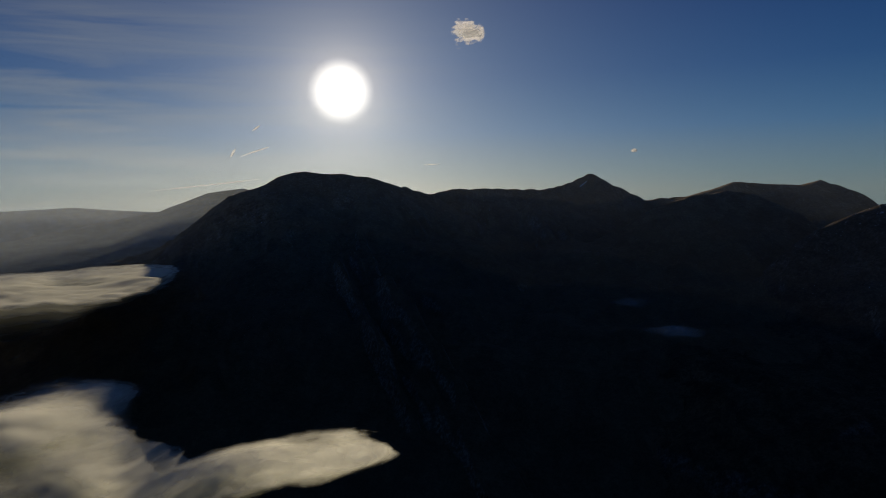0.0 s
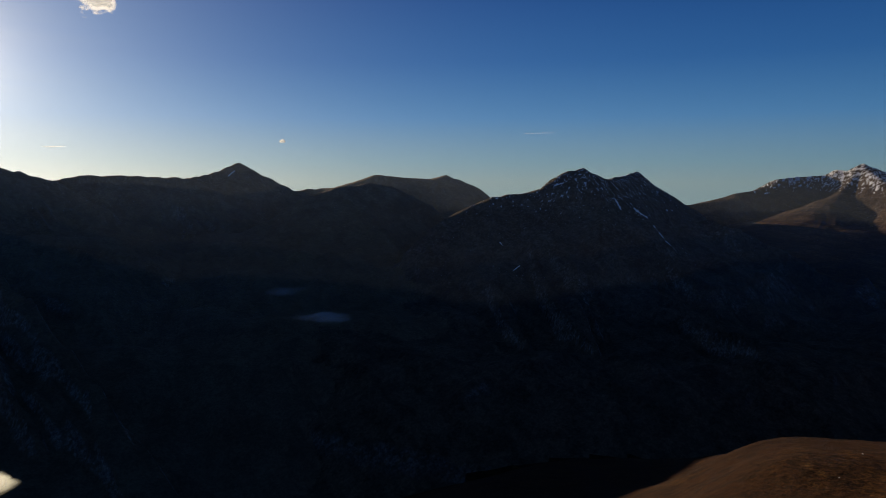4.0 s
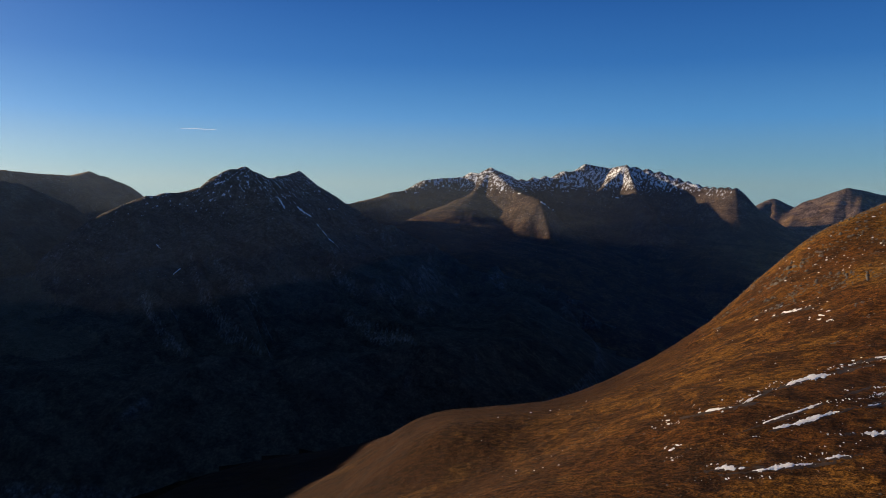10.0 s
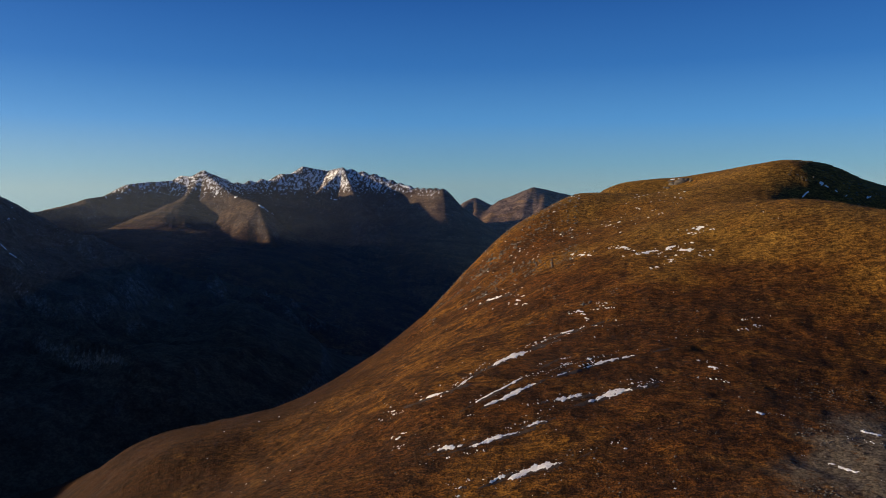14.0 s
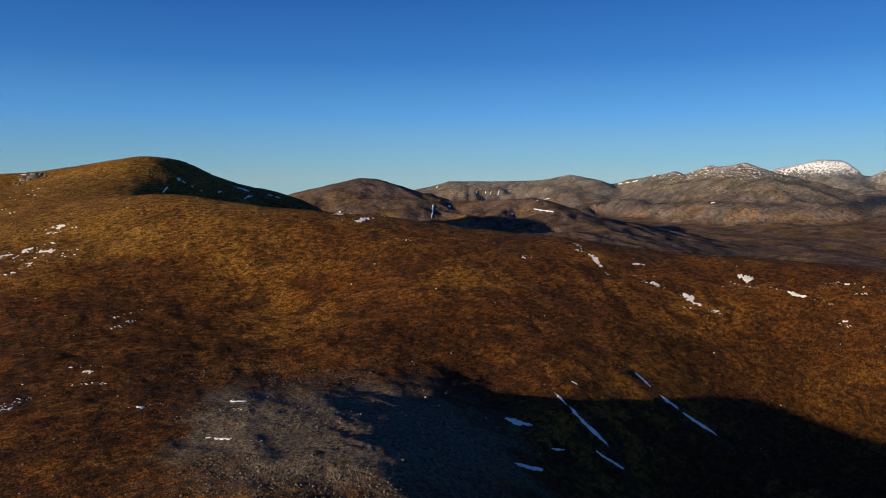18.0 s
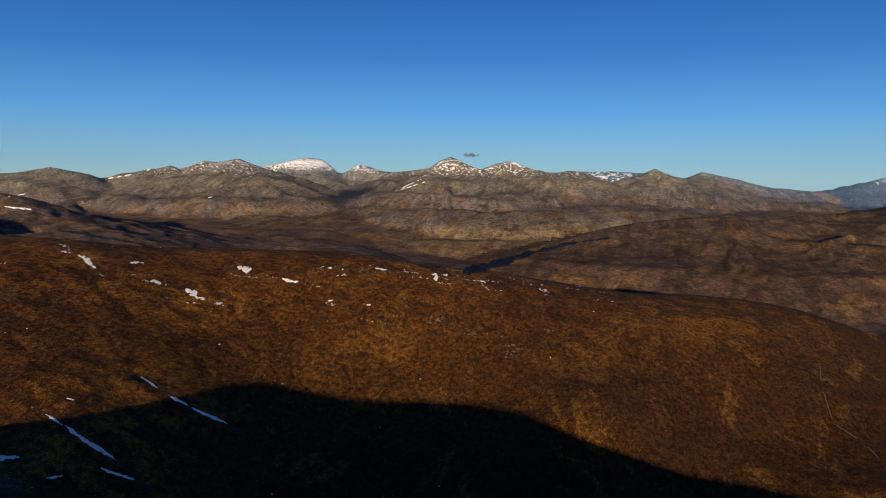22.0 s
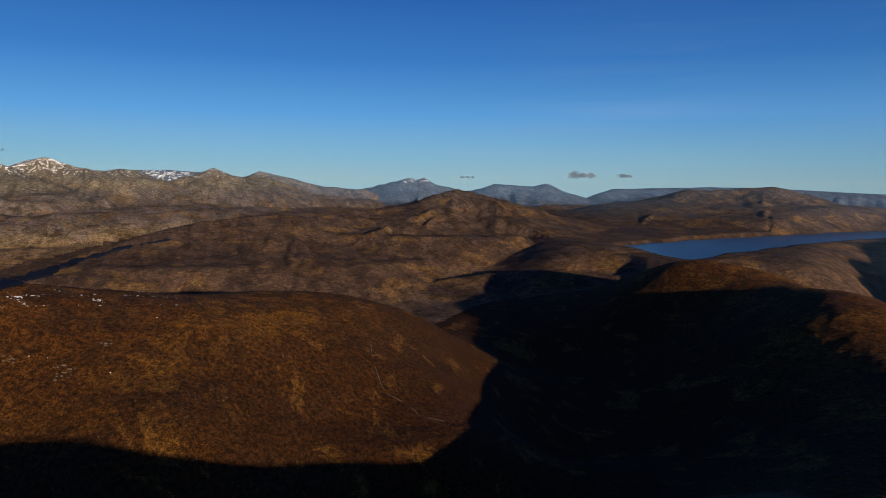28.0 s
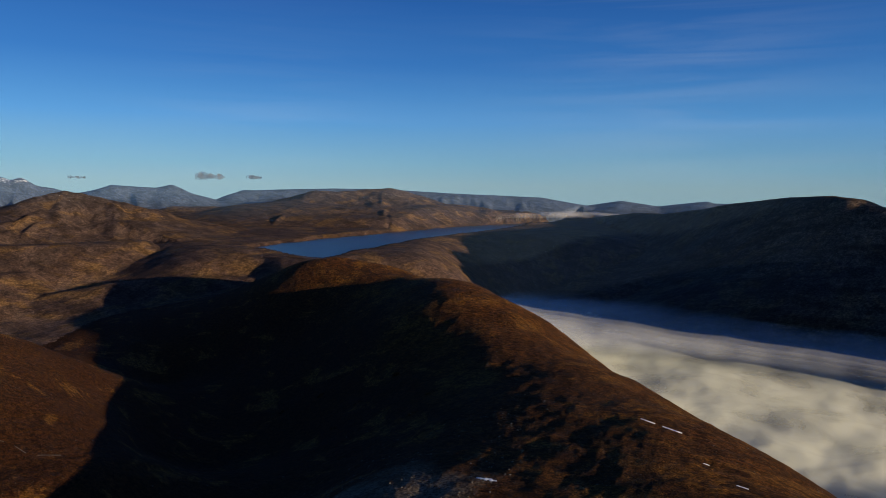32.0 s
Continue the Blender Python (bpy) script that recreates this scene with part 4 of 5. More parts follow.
ABOUT = {
    "ground": (FOOT_ROCK, "dark heather moor and glen floor between the hills", "ground", "structure"),
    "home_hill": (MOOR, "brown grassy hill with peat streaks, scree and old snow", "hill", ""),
    "great_mountain": (SOUTH_ROCK, "massive dark mountain with a blunt top in shadow", "mountain", ""),
    "long_ridge": (SOUTH_ROCK, "long level mountain ridge of dark heather and rock", "mountain", ""),
    "pyramid_peak": (SOUTH_ROCK, "pointed dark peak with a snow streak beside its top", "mountain", ""),
    "round_top": (SOUTH_ROCK, "broad rounded mountain in shade with little snow", "mountain", ""),
    "twin_mountain": (TWIN_ROCK, "dark twin-topped mountain with snow in its gullies", "mountain", ""),
    "snowy_massif": (WEST_ROCK, "craggy brown massif with snow along its high ridges", "mountain", ""),
    "gap_hill": (FOOT_ROCK, "brown hill seen through the gap of the glen", "hill", ""),
    "round_hill": (FOOT_ROCK, "rounded heather hill with a few snow patches", "hill", ""),
    "flat_range": (NORTH_ROCK, "flat-topped mountain range with snow-filled gullies", "mountain", ""),
    "north_range": (NORTH_ROCK, "long range of pale brown peaks with snowy crests", "mountain", ""),
    "white_summit": (WHITE_ROCK, "high summit white with fresh snow and frost", "mountain", ""),
    "east_peak": (NORTH_ROCK, "conical brown peak with snow patches on its flanks", "mountain", ""),
    "back_ridge": (HAZE_BLUE_ROCK, "hazy blue ridge behind the nearer range", "mountain", ""),
    "pointed_peak": (HAZE_BLUE_ROCK, "distant pointed blue peak with a snowy shoulder", "mountain", ""),
    "moor_hill": (EAST_ROCK, "low brown moorland hill with grassy flanks", "hill", ""),
    "craggy_hill": (EAST_ROCK, "heather hill with grey crags and shallow gullies", "hill", ""),
    "lochside_moor": (EAST_ROCK, "low lumpy brown moor between ridge and loch", "hill", ""),
    "reservoir_hill": (EAST_ROCK, "broad brown hill above the far shore of the loch", "hill", ""),
    "blue_range": (HAZE_BLUE_ROCK, "low blue range of distant hills on the horizon", "mountain", ""),
    "low_range": (HAZE_BLUE_ROCK, "faint distant hills with one small cone", "mountain", ""),
    "dark_hill": (DARK_HEATH, "large smooth hill with a shaded flank above the mist", "hill", ""),
    "unseen_shade_mountain": (DARK_HEATH, "unseen dark heather mountain added to shade the eastern glen", "mountain", ""),
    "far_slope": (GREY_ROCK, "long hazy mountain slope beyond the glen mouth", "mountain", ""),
    "far_skyline": (HAZE_BLUE_ROCK, "flat blue skyline of far hills", "mountain", ""),
}
# the low ground round the loch belongs to the heather hill above it
OWNER = np.where((OWNER == 0) & (BDEG > 203) & (BDEG < 246) & (RR > 1600), OWNERS.index("reservoir_hill"), OWNER)
LANDS = land_meshes()
for name, ob in LANDS.items():
    mat, label, category, kind = ABOUT[name]
    ob.data.materials.append(mat)
    tagged(ob, label, category, kind=kind)


# ---- water ----
def sheet(name, bearings, lo, hi, level, mat, steps=6):
    verts, quads = [], []
    for b, n, f in zip(bearings, lo, hi):
        for k in range(steps + 1):
            d = n + (f - n) * k / steps
            verts.append((d * math.sin(radians(b)), d * math.cos(radians(b)), level))
    for i in range(len(bearings) - 1):
        for k in range(steps):
            o = i * (steps + 1) + k
            quads.append((o, o + steps + 1, o + steps + 2, o + 1))
    ob = new(name, mesh_from(name, np.array(verts), np.array(quads)))
    ob.data.materials.append(mat)
    return ob


lb = np.arange(211, 240.6, 1.0)
loch_near = (EYE.z - LOCH_LEVEL) / np.tan(np.radians(-np.interp(lb, shore_b, [r[1] for r in LOCH]))) - 120
loch_far = (EYE.z - LOCH_LEVEL) / np.tan(np.radians(-np.interp(lb, shore_b, [r[2] for r in LOCH]))) + 120
tagged(sheet("water", lb, loch_near, loch_far, LOCH_LEVEL, WATER), "long blue mountain loch with a ragged shore", "loch", kind="structure")


# ---- strips laid on the land: snow, river, path ----
# each strip: bearing and rise of one end, of the other end, width in degrees
SNOW_SOUTH = [
    (81.03, -14.38, 84.26, -13.1, 0.46), (79.51, -17.45, 84.05, -15.02, 0.23), (80.46, -17.61, 84.77, -15.69, 0.41), (85.28, -15.36, 87.81, -14.6, 0.18), (88.31, -14.39, 92.65, -13.11, 0.28),
    (86.1, -16.94, 88.59, -16.46, 0.41), (88.9, -16.89, 92.36, -15.73, 0.55), (92.67, -15.61, 93.72, -15.41, 0.28), (88.58, -13.73, 89.36, -13.54, 0.32), (86.83, -14.21, 87.29, -14.09, 0.23),
    (76.3, -21.06, 78.7, -20.52, 0.41), (79.16, -20.7, 83.42, -19.48, 0.37), (83.94, -19.02, 85.5, -18.55, 0.28), (80.86, -23.31, 82.39, -22.74, 0.41), (82.39, -22.98, 86.85, -21.53, 0.6),
    (78.02, -23.79, 78.76, -23.66, 0.23), (74.95, -17.21, 77.94, -16.27, 0.23),
]
SNOW_SHELF = [
    (78.16, -16.18, 79.51, -15.24, 0.23), (84.68, -12.64, 85.62, -12.19, 0.18), (86.04, -11.95, 88.95, -11.02, 0.18), (80.61, -9.3, 82.06, -8.76, 0.23), (82.73, -9.18, 83.51, -9.19, 0.18),
    (87.87, -5.51, 88.6, -5.4, 0.28), (91.04, -4.8, 91.79, -4.85, 0.32), (92.78, -5.2, 93.81, -5.03, 0.32), (94.45, -4.96, 95.37, -4.59, 0.32), (95.49, -4.99, 96.84, -4.77, 0.32),
    (96.77, -3.27, 97.41, -3.13, 0.37), (100.77, -10.4, 101.5, -10.2, 0.18), (97.77, -13.62, 98.74, -13.7, 0.23), (87.67, -9.81, 88.5, -10.02, 0.23), (89.55, -9.48, 90.24, -9.4, 0.18),
    (72.16, -18.11, 73.33, -17.78, 0.18), (73.02, -20.12, 73.58, -19.93, 0.28),
]
SNOW_CREST = [
    (116.75, -2.62, 117.62, -2.62, 0.32), (118.4, -3.17, 119.68, -3.07, 0.41), (122.29, -4.78, 122.78, -4.77, 0.18), (101.29, -16.6, 102.22, -16.66, 0.28), (107.97, -16.89, 109.83, -16.98, 0.23),
    (106.23, -19.37, 108.54, -19.72, 0.23), (131.88, -6.14, 132.31, -6.25, 0.23), (136.18, -5.51, 136.59, -5.62, 0.28), (137.27, -5.8, 138.4, -6.81, 0.41), (142.04, -7.95, 142.86, -8.18, 0.37),
    (144.52, -8.65, 145.4, -9.44, 0.6), (145.39, -9.36, 145.95, -9.58, 0.28), (140.49, -6.49, 141.62, -6.59, 0.23),
]
SNOW_CORRIE = [
    (134.66, -16.82, 135.81, -17.77, 0.32), (135.81, -17.77, 139.25, -20.77, 0.41), (130.53, -18.92, 132.93, -19.48, 0.51), (137.77, -20.87, 140.81, -22.44, 0.28), (131.5, -22.36, 134.11, -22.74, 0.41),
    (140.93, -14.85, 142.41, -16.05, 0.28), (142.99, -16.48, 144.49, -17.49, 0.32), (144.49, -17.49, 147.56, -19.19, 0.32), (135.94, -15.82, 136.65, -16.2, 0.18), (134.47, -21.1, 135.73, -21.14, 0.23),
]
SNOW_NORTH = [
    (148.34, -7.22, 149.49, -7.4, 0.65), (151.56, -8.1, 153.08, -8.48, 0.32), (155.32, -7.34, 155.86, -7.33, 0.23), (156.4, -7.5, 156.84, -7.44, 0.23), (159.18, -7.42, 160.27, -7.56, 0.23),
    (163.93, -7.81, 164.32, -8.35, 0.55), (164.72, -7.9, 165.34, -7.95, 0.28), (146.73, -9.84, 147.2, -9.93, 0.28), (155.32, -9.91, 155.82, -9.99, 0.23), (158.15, -10.26, 159.25, -10.44, 0.18),
    (167.78, -8.33, 168.27, -8.56, 0.23), (172.79, -8.9, 173.24, -9.03, 0.18),
]
SNOW_TOP = [
    (103.91, -0.83, 104.48, -0.36, 0.23), (104.9, 0.4, 105.61, -0.16, 0.28), (107.62, -1.07, 108.55, -0.56, 0.18), (108.77, -0.34, 110.65, -0.84, 0.18), (109.79, -1.4, 110.56, -1.05, 0.23), (111.5, -1.06, 112.88, -1.34, 0.18), (105.89, -0.16, 106.28, -0.59, 0.14), (106.48, -0.8, 106.97, -0.64, 0.14),
]
SNOW_EAST = [
    (231.44, -22.97, 233.43, -23.19, 0.28), (244.55, -17.69, 246.08, -18.04, 0.18), (246.08, -18.04, 248.23, -18.54, 0.18), (251.88, -21.54, 253.08, -21.73, 0.14), (249.36, -20.34, 250.19, -20.54, 0.14),
]
TWIN_GULLIES = [
    (41.46, -1.21, 42.12, -2.29, 0.23), (42.79, -1.88, 44.19, -2.92, 0.23), (45.05, -4.24, 46.19, -5.19, 0.14), (44.37, -3.19, 45.37, -4.47, 0.12), (36.66, -0.31, 37.74, 0.01, 0.18),
    (31.82, -1.25, 32.56, -1.34, 0.18), (33.52, -7.19, 34.29, -6.6, 0.14), (32.36, -4.72, 32.81, -5.17, 0.14),
]
PYRAMID_SNOW = [
    (10.71, 0.2, 11.95, 1.23, 0.18), (11.02, 0.49, 11.4, 0.73, 0.14),
]
ROUND_SNOW = [
    (124.79, -1.69, 124.66, -3.14, 0.23), (125.99, -1.96, 126.19, -2.14, 0.32), (132.73, -2.24, 134.7, -2.57, 0.23), (130.99, -2.72, 131.42, -2.63, 0.18),
]
MASSIF_SNOW = [
    (51.5, -0.55, 51.74, -0.98, 0.14), (52.12, -0.9, 52.67, -0.77, 0.14), (54.43, 0.2, 54.92, -0.68, 0.12), (55.84, -0.02, 56.62, -0.29, 0.14), (56.5, 0.42, 57.86, 0.87, 0.14),
    (57.73, 0.74, 58.61, 1.01, 0.14), (59.07, -0.91, 59.57, -0.06, 0.18), (60.41, -0.82, 61.35, -0.78, 0.16), (62.24, -1.28, 63.64, -2.19, 0.18), (60.77, -0.24, 61.35, -0.37, 0.14),
    (65.97, 0.59, 66.57, 1.18, 0.23), (66.56, 0.36, 67.2, 1.04, 0.23), (64.92, -0.32, 66.06, -0.05, 0.18), (66.43, -0.09, 68.98, 1.36, 0.18), (68.62, 0.73, 68.98, 0.23, 0.23),
    (70.03, 1.05, 70.26, 0.14, 0.14), (70.62, 0.69, 71.22, -0.31, 0.18), (71.67, 0.1, 72.04, -0.45, 0.14),
]
MASSIF_EAST_SNOW = [
    (72.49, 0.33, 72.95, -0.45, 0.14), (73.54, 0.19, 74.67, -0.22, 0.28), (67.93, -0.91, 68.89, -1.14, 0.14), (61.58, 0.03, 62.48, 0.31, 0.14), (62.94, 0.49, 63.75, 0.76, 0.14),
    (63.93, -0.28, 64.74, -0.14, 0.14),
]
NORTH_SNOW = [
    (160.53, -1.31, 163.43, 0.01, 0.12), (160.95, -1.18, 163.69, -0.29, 0.09), (164.71, 1.04, 165.25, 0.4, 0.18), (170.1, 1.25, 171.24, 0.75, 0.23), (167.24, 0.48, 169.36, 0.8, 0.14),
    (145.79, -1.92, 146.94, -1.6, 0.09), (138.97, -0.42, 141.46, 0.08, 0.14), (141.69, 0.17, 142.6, 0.53, 0.18), (144.42, 0.67, 145.11, 0.53, 0.14), (155.7, 0.63, 157.03, 0.54, 0.14),
]
FLAT_SNOW = [
    (129.13, -0.68, 128.86, -1.33, 0.12), (129.55, -0.77, 129.32, -1.21, 0.12), (130.19, -0.6, 129.96, -1.25, 0.14), (128.42, -0.68, 128.15, -1.2, 0.09), (131.04, -0.68, 130.86, -1.12, 0.09),
    (125.31, -0.33, 124.9, -0.67, 0.14), (132.96, -1.67, 134.5, -1.36, 0.09),
]
RIVER = [
    (-32.53, -10.84, -31.22, -10.44, 0.12), (-31.22, -10.44, -31.02, -9.92, 0.18), (-31.02, -9.92, -31.26, -9.81, 0.14), (-29.94, -12.18, -28.3, -11.76, 0.12), (-28.3, -11.76, -27.07, -11.28, 0.09),
    (-31.39, -10.96, -29.88, -11.16, 0.09),
]
GORGE_WATER = [
    (166.3, -7.75, 168.7, -7.1, 1.0), (168.3, -7.2, 170.7, -6.5, 0.95), (170.4, -6.5, 172.4, -5.95, 0.55), (172.2, -6.0, 174.0, -5.5, 0.42), (173.8, -5.5, 175.6, -5.1, 0.4), (175.5, -5.1, 178.6, -4.65, 0.2),
]
FOOTPATH = [
    (193.34, -12.83, 193.58, -14.62, 0.09), (193.58, -14.62, 194.51, -17.07, 0.09), (194.51, -17.07, 196.39, -17.96, 0.09), (196.39, -17.96, 197.57, -18.96, 0.09), (197.57, -18.96, 200.17, -19.38, 0.09),
]


def strip_mesh(name, a, b, c, d, width, lift, ragged=0.5, seed=0):
    """A ragged, broken sheet that follows the land from one direction to another; its rim sinks into the ground."""
    rnd = random.Random(seed)
    span = math.hypot((c - a) * math.cos(radians(b)), d - b) + 1e-6
    n = max(6, min(110, int(span / 0.05)))
    m = max(4, min(16, int(width * (1.2 + ragged) / 0.055)))
    ox, oy = -(d - b) / span, (c - a) / span
    ph = [rnd.uniform(0, 6.28) for _ in range(3)]
    t = np.linspace(0, 1, n + 1)[:, None] + np.zeros((1, m + 1))
    v = np.linspace(-1, 1, m + 1)[None, :] + np.zeros((n + 1, 1))
    cells = fbm(t * span / 0.16 + seed * 3.1, v * width / 0.11 + seed * 1.7, 4, 300 + seed)
    wide = np.sin(np.pi * np.clip(t, 0.03, 0.97)) ** 0.4 * (0.8 + 0.35 * ragged * (np.sin(11 * t + ph[0]) + np.sin(27 * t + ph[1])))
    inside = wide * (0.95 - 0.1 * ragged) - np.abs(v) + 0.9 * ragged * cells
    keep = (inside[:-1, :-1] > 0) & (inside[1:, :-1] > 0) & (inside[1:, 1:] > 0) & (inside[:-1, 1:] > 0)
    half = width * 0.5 * (1.0 + 0.45 * ragged)
    bend = width * 0.25 * ragged * np.sin(6 * t + ph[2])
    bs, es = a + (c - a) * t + ox * (v * half + bend), b + (d - b) * t + oy * (v * half + bend)
    verts, index = [], -np.ones(t.shape, int)
    for i in range(n + 1):
        for k in range(m + 1):
            touch = keep[max(i - 1, 0):i + 1, max(k - 1, 0):k + 1]
            if not touch.any():
                continue
            p = on_land(bs[i, k], es[i, k])
            if p is None:
                continue
            full = touch.all() and touch.size == 4
            index[i, k] = len(verts)
            verts.append((p.x, p.y, p.z + (lift if full else -0.1 * lift)))
    quads = [(index[i, k], index[i + 1, k], index[i + 1, k + 1], index[i, k + 1]) for i in range(n) for k in range(m)
             if keep[i, k] and min(index[i, k], index[i + 1, k], index[i + 1, k + 1], index[i, k + 1]) >= 0]
    pts = np.array(verts)
    quads = [q for q in quads if np.ptp(np.hypot(pts[list(q), 0], pts[list(q), 1])) < 60]
    if len(quads) < 3:
        return []
    # each separate piece of snow is a sheet of its own
    label = list(range(len(pts)))

    def root(i):
        while label[i] != i:
            label[i] = label[label[i]]
            i = label[i]
        return i

    for q in quads:
        for other in q[1:]:
            label[root(other)] = root(q[0])
    pieces = {}
    for q in quads:
        pieces.setdefault(root(q[0]), []).append(q)
    meshes = []
    for group_quads in pieces.values():
        if len(group_quads) >= (3 if len(pieces) == 1 else 5):
            used, inverse = np.unique(np.array(group_quads), return_inverse=True)
            meshes.append(mesh_from(name, pts[used], inverse.reshape(-1, 4)))
    return meshes


def lay_strips(name, strips, mat, lift, label="", category="", group="", parent=None, ragged=0.5, seed=0):
    for k, st in enumerate(strips):
        for me in strip_mesh(name, *st, lift, ragged, seed + k):
            me.materials.append(mat)
            ob = new(name, me)
            if parent is not None:
                ob.parent = parent
                if label:
                    tagged(ob, label)
            else:
                tagged(ob, label, category, group)


def speck_rows(name, rows, mat, label, seed, across=3, size=(0.25, 1.1)):
    """Specks of snow strung out along furrows beside the larger drifts."""
    rnd = random.Random(seed)
    all_v, all_q, base = [], [], 0
    for a, b, c, d, _ in rows:
        for _ in range(across):
            off = rnd.gauss(0, 0.45)
            t0, t1 = rnd.uniform(-1.4, -0.2), rnd.uniform(1.1, 2.4)
            for _ in range(rnd.randint(6, 14)):
                t = rnd.uniform(t0, t1)
                p = on_land(a + (c - a) * t + rnd.gauss(0, 0.05), b + (d - b) * t + off + rnd.gauss(0, 0.05))
                if p is None or p.length > 1500:
                    continue
                k = size[0] * (size[1] / size[0]) ** (rnd.random() ** 1.6) * p.xy.length / 450
                long, turn = rnd.uniform(1.0, 2.6), rnd.uniform(0.2, 0.9)
                ring = []
                for j in range(6):
                    g = j * math.pi / 3
                    u, v = k * long * math.cos(g) * rnd.uniform(0.7, 1.2), k * math.sin(g) * rnd.uniform(0.6, 1.2)
                    x, y = p.x + u * math.cos(turn) - v * math.sin(turn), p.y + u * math.sin(turn) + v * math.cos(turn)
                    z = land_at(math.degrees(math.atan2(x, y)), math.hypot(x, y))
                    ring.append((x, y, z - 0.05))
                top = (p.x, p.y, sum(r[2] for r in ring) / 6 + 0.3 * k + 0.25)
                all_v += ring + [top]
                all_q += [(base + j, base + (j + 1) % 6, base + 6) for j in range(6)]
                base += 7
    ob = new(name, mesh_from(name, np.array(all_v), np.array(all_q)))
    ob.data.materials.append(mat)
    tagged(ob, label, "snow", kind="stuff")


lay_strips("snow_patch", SNOW_SOUTH, SNOW, 0.22, "long drift of old white snow in a grassy furrow", "snow", "snow drifts on the sunny slope", seed=1)
lay_strips("snow_patch", SNOW_SHELF, SNOW, 0.22, "small patch of old snow on brown grass", "snow", "snow patches below the top", seed=40)
lay_strips("snow_patch", SNOW_CREST, SNOW, 0.22, "bright snow patch below the crest of the hill", "snow", "snow patches on the crest", seed=80)
lay_strips("snow_patch", SNOW_CORRIE, SNOW, 0.22, "narrow snow-filled gully on a steep brown slope", "snow", "snow gullies in the corrie", ragged=0.3, seed=120)
lay_strips("snow_patch", SNOW_NORTH, SNOW, 0.22, "bright snow patch below the crest of the hill", "snow", "snow patches on the crest", seed=160)
lay_strips("snow_patch", SNOW_TOP, SNOW, 0.6, "snow patch on the rocky face below the top", "snow", "snow patches on the summit face", seed=180)
lay_strips("snow_patch", SNOW_EAST, SNOW, 0.22, "thin line of snow on the east ridge", "snow", "snow patches on the east ridge", ragged=0.12, seed=200)
speck_rows("snow_specks", SNOW_SOUTH, SNOW, "small specks of old snow strung along grassy furrows", 31, 2, (0.2, 0.8))
speck_rows("snow_specks", SNOW_SHELF, SNOW, "sprinkled specks of old snow on the upper slope", 32, 2)
speck_rows("snow_specks", SNOW_NORTH + SNOW_CREST, SNOW, "scattered specks of old snow along the crest", 33, 1, (0.15, 0.6))
CREST_EDGE = [(160.5, -7.5, 163.5, -7.6, 0), (166.0, -8.1, 169.5, -8.2, 0), (170.0, -8.5, 174.0, -8.7, 0), (174.5, -8.8, 178.0, -9.1, 0), (178.5, -9.2, 183.0, -9.3, 0)]
speck_rows("snow_specks", CREST_EDGE, SNOW, "fine specks of snow caught along the crest", 34, 3, (0.15, 0.7))
peat = []
for a, b, c, d, wide in SNOW_SOUTH + SNOW_SHELF[:4] + SNOW_CORRIE[:4] + SNOW_CORRIE[5:8]:
    peat.append((a - 0.55 * (c - a), b - 0.55 * (d - b) - 0.07, c + 0.75 * (c - a), d + 0.75 * (d - b) - 0.07, 0.16 + 0.3 * wide))
lay_strips("peat_bank", peat, PEAT, 0.12, "dark bare peat along a furrow in the grass", "peat", "peat banks in the furrows", ragged=0.75, seed=500)
lay_strips("snow_gully", TWIN_GULLIES, SNOW, 1.5, "white snow lying in a gully", parent=LANDS["twin_mountain"], ragged=0.35, seed=240)
lay_strips("snow_gully", PYRAMID_SNOW, SNOW, 2.5, "white snow beside the summit ridge", parent=LANDS["pyramid_peak"], ragged=0.3, seed=280)
lay_strips("snow_gully", ROUND_SNOW, SNOW, 1.5, "white snow lying in a gully", parent=LANDS["round_hill"], ragged=0.3, seed=300)
lay_strips("snow_field", MASSIF_SNOW, SNOW, 2.5, "snow drift in a high rocky gully", parent=LANDS["snowy_massif"], ragged=0.45, seed=400)
lay_strips("snow_field", MASSIF_EAST_SNOW, SNOW, 2.5, "snow drift in a high rocky gully", parent=LANDS["snowy_massif"], ragged=0.45, seed=440)
lay_strips("snow_field", NORTH_SNOW, SNOW, 2.5, "snow drift along a high ridge", parent=LANDS["north_range"], ragged=0.45, seed=460)
lay_strips("snow_field", FLAT_SNOW, SNOW, 2.5, "straight snow-filled gully", parent=LANDS["flat_range"], ragged=0.3, seed=480)
lay_strips("river", RIVER, RIVER_WATER, 0.8, "winding river glinting on the glen floor", "river", "reaches of the river", ragged=0.3, seed=320)
lay_strips("water", GORGE_WATER, GORGE, 3.0, "dark narrow loch in a stream gorge", "loch", "reaches of the narrow loch", ragged=0.22, seed=330)
lay_strips("footpath", FOOTPATH, STONE, 0.25, "thin pale footpath across the moor", "path", "lengths of the footpath", ragged=0.2, seed=340)


